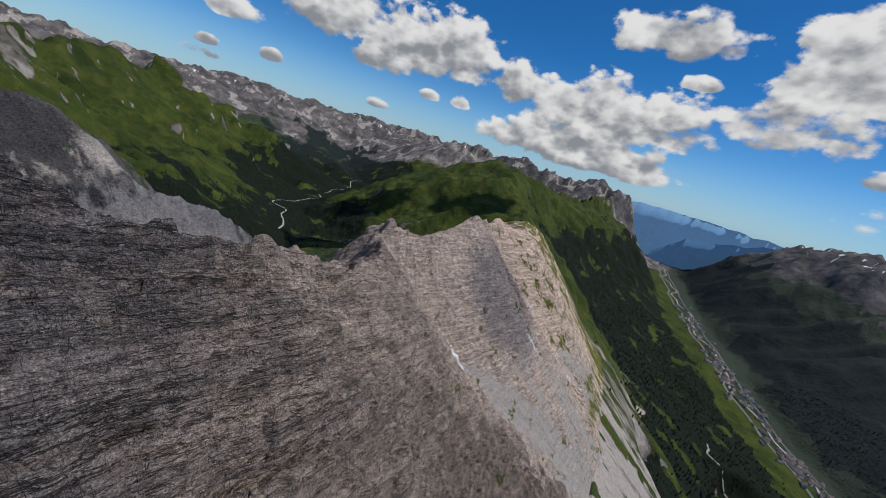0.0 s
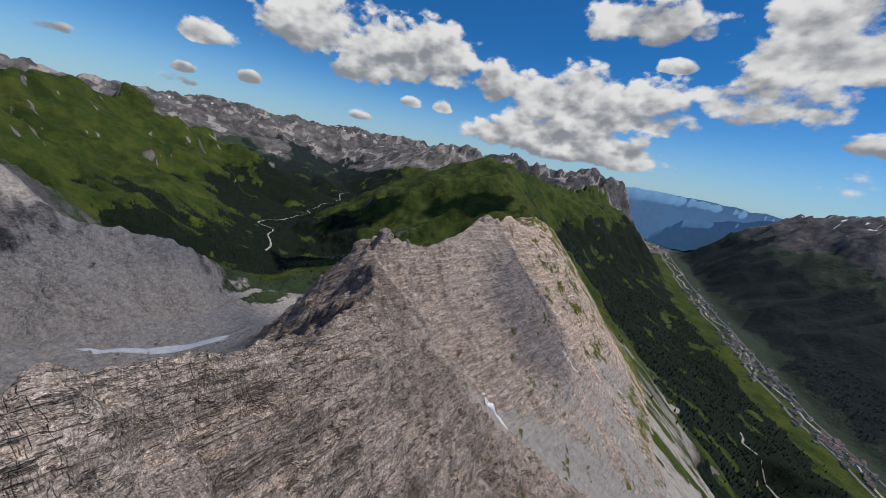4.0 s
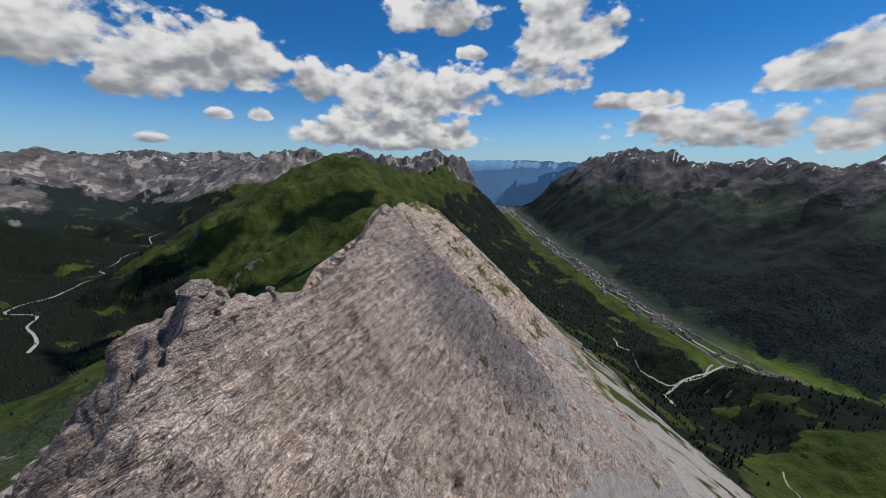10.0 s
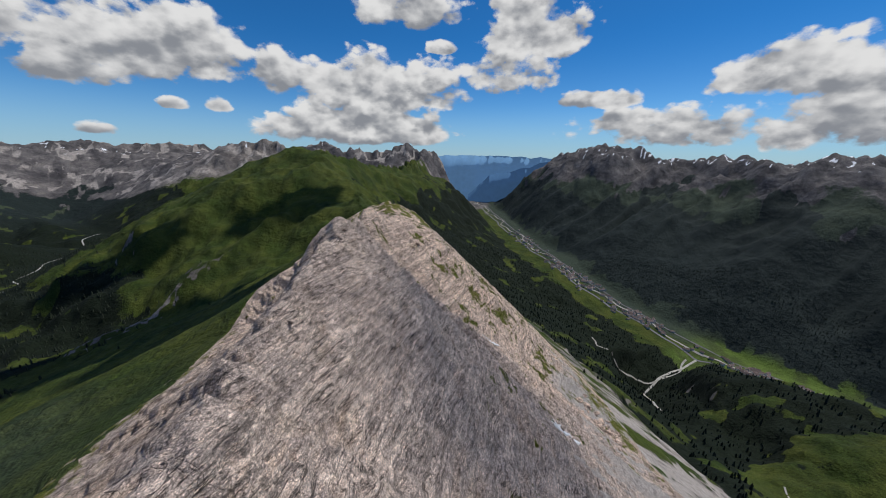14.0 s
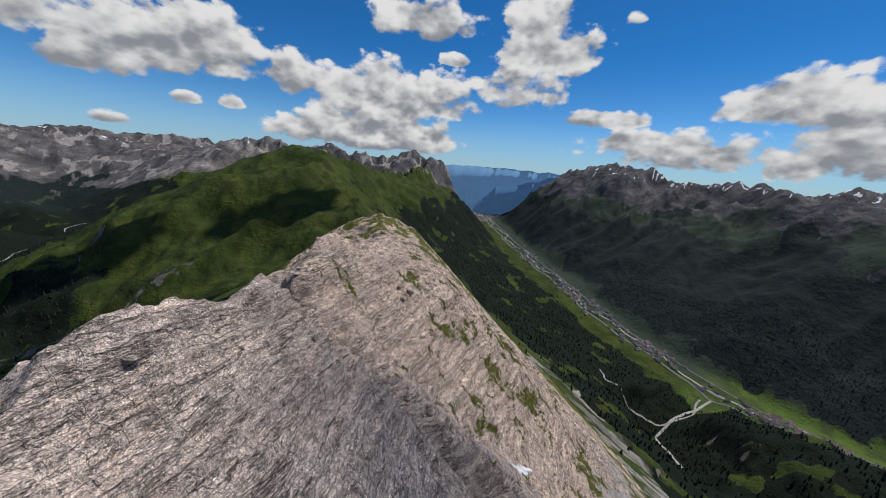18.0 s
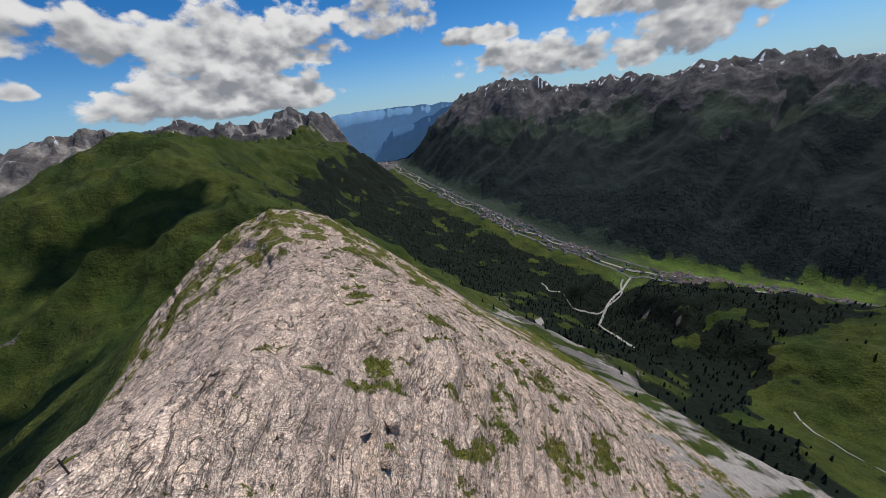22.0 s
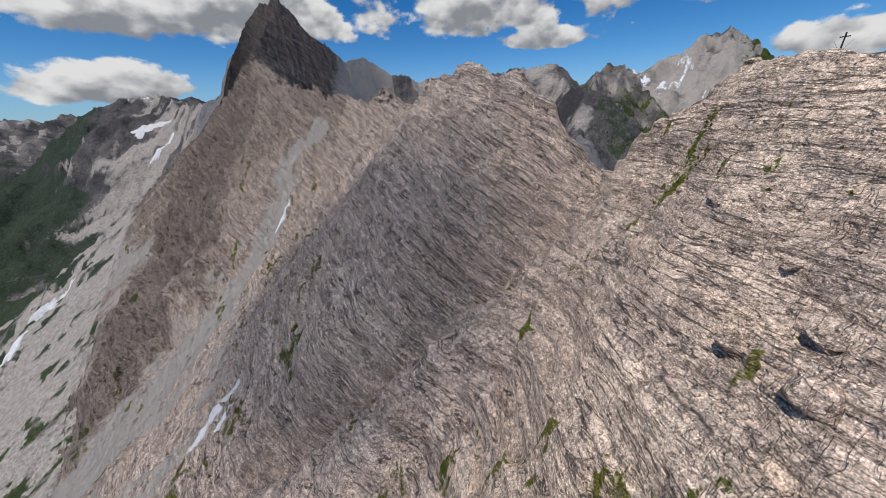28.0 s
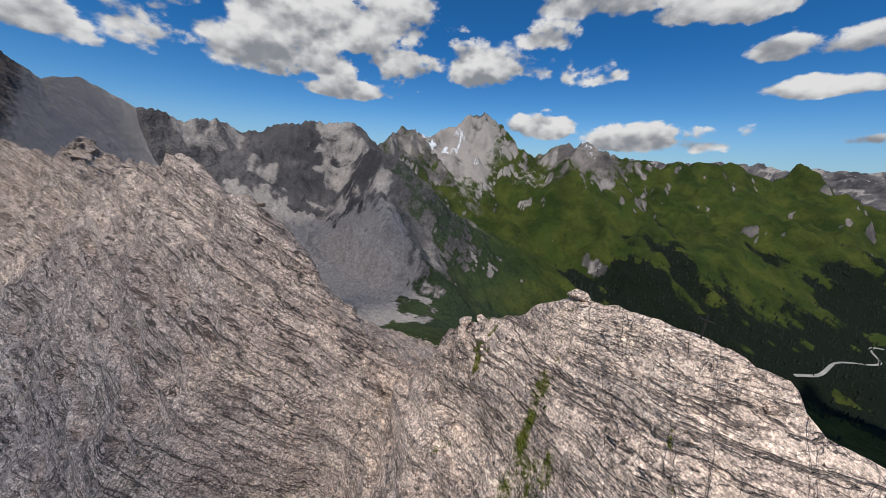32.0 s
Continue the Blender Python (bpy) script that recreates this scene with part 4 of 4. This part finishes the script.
def stone(rnd, size):
    """An angular block of rock."""
    bm = bmesh.new()
    for _ in range(16):
        v = Vector((rnd.gauss(0, 1), rnd.gauss(0, 1), rnd.gauss(0, 1)))
        v = v.normalized() * (0.75 + 0.3 * rnd.random())
        bm.verts.new((v.x * 1.15, v.y * 0.9, v.z * 0.75))
    got = bmesh.ops.convex_hull(bm, input=bm.verts[:])
    bmesh.ops.delete(bm, geom=[g for g in set(got["geom_interior"] + got["geom_unused"]) if isinstance(g, bmesh.types.BMVert)], context="VERTS")
    bmesh.ops.bevel(bm, geom=bm.edges[:], offset=0.05, segments=1, affect="EDGES")
    bmesh.ops.scale(bm, vec=(size,) * 3, verts=bm.verts)
    return bm


summit_cross(-42, 272)

# ---------------------------------------------------------------- boulders and blocks
STONES = []
rnd = random.Random(11)
for k in range(8):
    me = bpy.data.meshes.new("boulder")
    bm = stone(rnd, 1.0)
    bm.to_mesh(me)
    bm.free()
    zones_onto(me, [np.zeros(len(me.vertices))] * 4)
    me.materials.append(rock_mat)
    STONES.append(me)


def boulder(x, y, size, label, group):
    ob = new("boulder", STONES[rnd.randrange(8)])
    ob.location = (x, y, on_land(x, y) + 0.18 * size)
    ob.rotation_euler = (rnd.uniform(-0.4, 0.4), rnd.uniform(-0.4, 0.4), rnd.uniform(0, 6.28))
    ob.scale = (size * rnd.uniform(0.8, 1.3), size * rnd.uniform(0.8, 1.2), size * rnd.uniform(0.7, 1.1))
    return tagged(ob, label, "boulder", group)


for x, y, size in ((6, 316, 1.5), (3, 303, 1.3), (-13, 289, 1.9), (-19, 283, 1.3), (-4, 268, 1.0), (-29, 262, 0.9), (76, 172, 1.6),
                   (88, 186, 1.5), (30, 300, 1.7), (-24, 270, 1.3), (-10, 283, 2.2), (-7, 291, 2.8), (25, 333, 2.0)):
    boulder(x, y, size, "large grey limestone block lodged on the slabs", "blocks on the slabs")
for k in range(34):
    boulder(152 + rnd.gauss(0, 11), 258 + rnd.gauss(0, 12), rnd.uniform(1.5, 4.2), "dark broken rock in a cluster on pale scree", "broken rocks")
for k in range(70):
    a = rnd.uniform(0, 6.28)
    q = rnd.random() ** 0.5
    boulder(-175 + 55 * q * math.cos(a), -75 + 60 * q * math.sin(a), rnd.uniform(0.5, 1.7), "grey boulder lying in the scree basin", "boulders in the basin")
for k in range(16):
    boulder(-47 + rnd.gauss(0, 4), 8 + rnd.gauss(0, 6), rnd.uniform(1.8, 3.8), "brown-grey rock block on a knob of the crest", "blocks on the knob")
for k in range(60):
    t = rnd.randrange(5, len(CREST) - 4)
    (x0, y0, _), (x1, y1, _) = CREST[t], CREST[t + 1]
    u = rnd.random()
    boulder(x0 + u * (x1 - x0) + rnd.gauss(0, 5), y0 + u * (y1 - y0) + rnd.gauss(0, 2), rnd.uniform(0.5, 1.5), "angular rock block on the ridge crest", "blocks on the crest")


# ---------------------------------------------------------------- old snow
def snow_patch(x, y, length, width, seed, along=None):
    """A lens of old snow. It lies down the slope, unless along gives its way in degrees."""
    fx, fy = downhill(x, y) if along is None else (math.cos(radians(along)), math.sin(radians(along)))
    r = random.Random(seed)
    ph = [r.uniform(0, 6.28) for _ in range(5)]
    rings, spokes = 7, 40
    verts, faces = [(x, y)], []
    for i in range(1, rings + 1):
        for j in range(spokes):
            a = 2 * math.pi * j / spokes
            k = 1 + 0.26 * math.sin(2 * a + ph[0]) + 0.2 * math.sin(3 * a + ph[1]) + 0.14 * math.sin(5 * a + ph[2]) + 0.1 * math.sin(9 * a + ph[3])
            u, v = math.cos(a) * length * k * i / rings, math.sin(a) * width * k * i / rings
            verts.append((x + u * fx - v * fy, y + u * fy + v * fx))
    for j in range(spokes):
        faces.append((0, 1 + j, 1 + (j + 1) % spokes))
    for i in range(rings - 1):
        for j in range(spokes):
            a, b = 1 + i * spokes + j, 1 + i * spokes + (j + 1) % spokes
            faces.append((a, a + spokes, b + spokes, b))
    lift = min(1.6, 0.12 * width + 0.35)
    co = [(vx, vy, on_land(vx, vy) + lift * (1 if n <= (rings - 1) * spokes else -0.6)) for n, (vx, vy) in enumerate(verts)]
    me = bpy.data.meshes.new("snow_patch")
    me.from_pydata([(cx - x, cy - y, cz - co[0][2]) for cx, cy, cz in co], [], faces)
    for f in me.polygons:
        f.use_smooth = True
    me.materials.append(snow_mat)
    ob = new("snow_patch", me)
    ob.location = co[0]
    return tagged(ob, "patch of old white summer snow on bare rock", "snow", "snow patches")


for k, (x, y, l, w, al) in enumerate(((76, 178, 4, 1.4, None), (80, 172, 9, 2.6, None), (50, 248, 9, 2.2, None), (46, 10, 9, 2.0, None),
                                      (284, -127, 10, 4, 30), (288, -80, 12, 4, 60), (345, -108, 12, 5, 20),
                                      (280, -122, 9, 3, 10), (262, -130, 8, 3, 0), (330, -40, 14, 4, 100), (360, -130, 9, 3, 0), (400, -150, 9, 4, 0),
                                      (240, -490, 20, 8, None), (270, -560, 26, 9, 0), (-206, -44, 40, 6, 46), (-172, -62, 14, 4, 50),
                                      (-190, -92, 24, 7, 55), (-160, -106, 12, 5, 40), (-180, -50, 12, 2.5, 50))):
    snow_patch(x, y, l, w, k, al)


# ---------------------------------------------------------------- roads and streams in the valley
def ribbon(name, pts, width, material, label, wiggle=0.0, lift=0.8):
    """A strip that lies along a line on the ground."""
    way = []
    for (x0, y0), (x1, y1) in zip(pts[:-1], pts[1:]):
        n = max(2, int(math.hypot(x1 - x0, y1 - y0) / 14))
        way += [(x0 + (x1 - x0) * k / n, y0 + (y1 - y0) * k / n) for k in range(n)]
    way = np.array(way + [pts[-1]], float)
    for _ in range(6):
        way[1:-1] = 0.25 * way[:-2] + 0.5 * way[1:-1] + 0.25 * way[2:]
    s = np.arange(len(way)) * 14.0
    t = np.gradient(way, axis=0)
    t /= np.linalg.norm(t, axis=1)[:, None]
    nrm = np.stack([t[:, 1], -t[:, 0]], 1)
    way = way + nrm * (wiggle * (np.sin(s / 95) + 0.6 * np.sin(s / 41 + 1)))[:, None]
    verts, faces = [], []
    for k in range(len(way)):
        for w in (-0.5, 0.0, 0.5):
            x, y = way[k] + nrm[k] * w * width
            verts.append((x, y, on_land(x, y) + lift))
        if k:
            b = 3 * k
            faces += [(b - 3, b - 2, b + 1, b), (b - 2, b - 1, b + 2, b + 1)]
    me = bpy.data.meshes.new(name)
    me.from_pydata(verts, [], faces)
    me.materials.append(material)
    return tagged(new(name, me), label, name.replace("_", " "), kind="structure")


AXIS = [(x, y) for x, y, _ in VALLEY]
ribbon("road", [(x - 35, y - 20) for x, y in AXIS], 14, asphalt_mat, "grey valley road between meadows and houses", 10, 1.5)
ribbon("road", [(x + 48, y + 26) for x, y in AXIS], 11, asphalt_mat, "grey main road along the foot of the far slope", 6, 2.0)
ribbon("stream", [(x + 10, y + 6) for x, y in AXIS], 12, gravel_mat, "pale gravelly river on the valley floor", 26, 1.5)
ribbon("road", [(1180, 1280), (1140, 1257), (1085, 1190), (1058, 1172), (1010, 1160), (904, 1118), (860, 1150), (819, 1143), (775, 1165), (740, 1180),
                (705, 1195), (697, 1215), (735, 1240), (720, 1275)], 7, gravel_mat, "pale gravel road winding up the side valley", 0, 1.5)
ribbon("stream", [(1240, 1285), (1110, 1215), (1000, 1165), (900, 1112), (835, 1075), (780, 980), (700, 830), (655, 750)], 9, gravel_mat,
       "pale stream bed in the side valley", 4, 1.2)
ribbon("stream", [(x, y) for x, y, _ in LVALLEY[:4]], 6, gravel_mat, "pale gravelly stream in the side valley meadow", 26, 1.2)
ribbon("path", [(600, 420), (551, 350), (540, 300), (525, 255), (470, 200), (410, 160), (385, 90), (355, 40)], 2.4, gravel_mat,
       "narrow pale footpath across the meadow", 2, 0.6)


# ---------------------------------------------------------------- houses
def house_kind(l, w, h):
    top = new("house")
    bm = bmesh.new()
    pts = [(-w / 2, 0), (w / 2, 0), (w / 2, h), (0, h + 0.42 * w), (-w / 2, h)]
    ends = [[bm.verts.new((sx * l / 2, y, z)) for y, z in pts] for sx in (-1, 1)]
    bm.faces.new(ends[0][::-1])
    bm.faces.new(ends[1])
    for k in range(5):
        bm.faces.new((ends[0][k], ends[0][(k + 1) % 5], ends[1][(k + 1) % 5], ends[1][k]))
    bmesh.ops.recalc_face_normals(bm, faces=bm.faces[:])
    part("wall", bm, plaster_mat, top)
    for sy in (-1, 1):
        bm = bmesh.new()
        bmesh.ops.create_cube(bm, size=1.0)
        bmesh.ops.scale(bm, vec=(l + 2.2, 0.66 * w, 0.4), verts=bm.verts)
        bmesh.ops.rotate(bm, matrix=Matrix.Rotation(sy * -math.atan(0.84), 3, "X"), verts=bm.verts)
        bmesh.ops.translate(bm, vec=(0, sy * 0.265 * w, h + 0.23 * w), verts=bm.verts)
        part("roof_slope", bm, roof_mat, top)
    bm = bmesh.new()
    bmesh.ops.create_cube(bm, size=1.0)
    bmesh.ops.scale(bm, vec=(0.9, 0.9, 3.0), verts=bm.verts)
    bmesh.ops.translate(bm, vec=(l * 0.2, w * 0.1, h + 0.45 * w), verts=bm.verts)
    part("chimney", bm, plaster_mat, top)
    return tagged(top, "white plastered alpine house with a dark gabled roof", "house", "houses in the valley")


AXIS_Y = sorted((y, x) for x, y in AXIS)


def valley_place(cy, sy):
    """A place on the valley floor, near a way along it."""
    y = cy + rnd.gauss(0, sy)
    x = float(np.interp(y, [p[0] for p in AXIS_Y], [p[1] for p in AXIS_Y]))
    return x + max(-85.0, min(85.0, rnd.gauss(0, 42))), y


KINDS = [house_kind(18, 12, 6.5), house_kind(26, 14, 8), house_kind(14, 11, 5.5)]
rnd = random.Random(23)
placed = 0
first = [True] * 3
for cx, cy, sx, sy, count in ((2030, 190, 70, 170, 95), (1880, 480, 60, 120, 40), (1640, 830, 60, 90, 36), (1440, 1110, 60, 70, 40), (1290, 1290, 40, 60, 10),
                              (1130, 1550, 45, 90, 22), (930, 1960, 40, 120, 30), (800, 2700, 40, 200, 16)):
    for _ in range(count):
        x, y = valley_place(cy, sy)
        m = pose(x, y, on_land(x, y) - 0.5, 0, 0, rnd.uniform(0, 180))
        k = rnd.randrange(3)
        if first[k]:
            KINDS[k].matrix_basis, first[k] = m, False
        else:
            copy_thing(KINDS[k], m)

# the rest of the village, too small to pick apart
verts, faces, which = [], [], []
for cx, cy, sx, sy, count in ((2010, 230, 60, 190, 300), (1880, 470, 45, 120, 90), (1640, 830, 45, 90, 55), (1440, 1110, 45, 60, 60),
                              (1130, 1550, 35, 90, 30), (930, 1960, 30, 120, 45), (820, 2500, 40, 200, 30)):
    for _ in range(count):
        (x, y), a = valley_place(cy, sy), rnd.uniform(0, 3.14)
        l, w, h = rnd.uniform(7, 15), rnd.uniform(5, 7), rnd.uniform(5, 9)
        z, b = on_land(x, y) - 0.5, len(verts)
        for u, v, t in ((-l, -w, 0), (l, -w, 0), (l, w, 0), (-l, w, 0), (-l, -w, h), (l, -w, h), (l, w, h), (-l, w, h), (-l, 0, h + 0.7 * w), (l, 0, h + 0.7 * w)):
            verts.append((x + u * math.cos(a) - v * math.sin(a), y + u * math.sin(a) + v * math.cos(a), z + t))
        faces += [tuple(b + k for k in f) for f in ((0, 1, 5, 4), (2, 3, 7, 6), (1, 2, 6, 9, 5), (3, 0, 4, 8, 7), (4, 5, 9, 8), (6, 7, 8, 9))]
        which += [0, 0, 0, 0, 1, 1]
me = bpy.data.meshes.new("village_houses")
me.from_pydata(verts, [], faces)
me.materials.append(plaster_mat)
me.materials.append(roof_mat)
me.polygons.foreach_set("material_index", which)
tagged(new("village_houses", me), "dense village of white houses with dark gabled roofs", "village", kind="stuff")

# ---------------------------------------------------------------- the spruce woods
rnd_np = np.random.RandomState(5)
flat_wood, flat_turf = wood.ravel(), turf.ravel()
near_ok = (Rr.ravel() > 330) & (Rr.ravel() < 2300)
chance = np.where(near_ok, flat_wood * Rr.ravel() ** 2, 0)
chance += np.where(near_ok & (flat_wood < 0.5) & (GZ.ravel() < 640) & (np.abs(dv.ravel()) > 170), 0.02 * Rr.ravel() ** 2, 0)
pick = rnd_np.choice(len(chance), 26000, p=chance / chance.sum())
tx = GX2.ravel()[pick] + rnd_np.uniform(-6, 6, len(pick))
ty = GY2.ravel()[pick] + rnd_np.uniform(-6, 6, len(pick))
tz = GZ.ravel()[pick] - 0.8
th = rnd_np.uniform(5.5, 12, len(pick))
verts, faces = [], []
for x, y, z, h in zip(tx, ty, tz, th):
    b = len(verts)
    turn = x % 1.0
    for zz, rr in ((0.05, 0.24), (0.45, 0.18)):
        c = len(verts)
        for k in range(5):
            a = 2 * math.pi * (k + turn) / 5
            verts.append((x + math.cos(a) * rr * h, y + math.sin(a) * rr * h, z + h * zz))
        verts.append((x, y, z + h * (zz + 0.55)))
        faces += [(c + k, c + (k + 1) % 5, c + 5) for k in range(5)]
me = bpy.data.meshes.new("spruce_wood")
me.from_pydata(verts, [], faces)
me.materials.append(spruce_mat)
tagged(new("spruce_wood", me), "dark green spruce woods on the valley sides", "forest", kind="stuff")

# ---------------------------------------------------------------- grass between the slabs
gx, gy = rnd_np.uniform(-75, 120, 60000), rnd_np.uniform(20, 440, 60000)
ci, cj = ((gx - NX0) / GRAIN).astype(int), ((gy - NY0) / GRAIN).astype(int)
TURF_NEAR = ridge.data.color_attributes["cover"]
cov = np.empty(len(TURF_NEAR.data) * 4, dtype=np.float32)
TURF_NEAR.data.foreach_get("color", cov)
cov = cov.reshape(len(ys), len(xs), 4)[:, :, 0]
keep = cov[cj, ci] > 0.42
gx, gy = gx[keep][:9000], gy[keep][:9000]
verts, faces = [], []
for x, y in zip(gx, gy):
    z = on_ridge(x, y)
    for k in range(4):
        a = rnd_np.uniform(0, 6.28)
        s, h = rnd_np.uniform(0.15, 0.35), rnd_np.uniform(0.25, 0.55)
        b = len(verts)
        verts += [(x - s * math.cos(a), y - s * math.sin(a), z - 0.1), (x + s * math.cos(a), y + s * math.sin(a), z - 0.1),
                  (x + s * math.cos(a + 1), y + s * math.sin(a + 1), z + h)]
        faces.append((b, b + 1, b + 2))
me = bpy.data.meshes.new("grass_tufts")
me.from_pydata(verts, [], faces)
me.materials.append(grass_mat)
tagged(new("grass_tufts", me), "short yellow-green alpine grass tufts between slabs", "grass", kind="stuff")
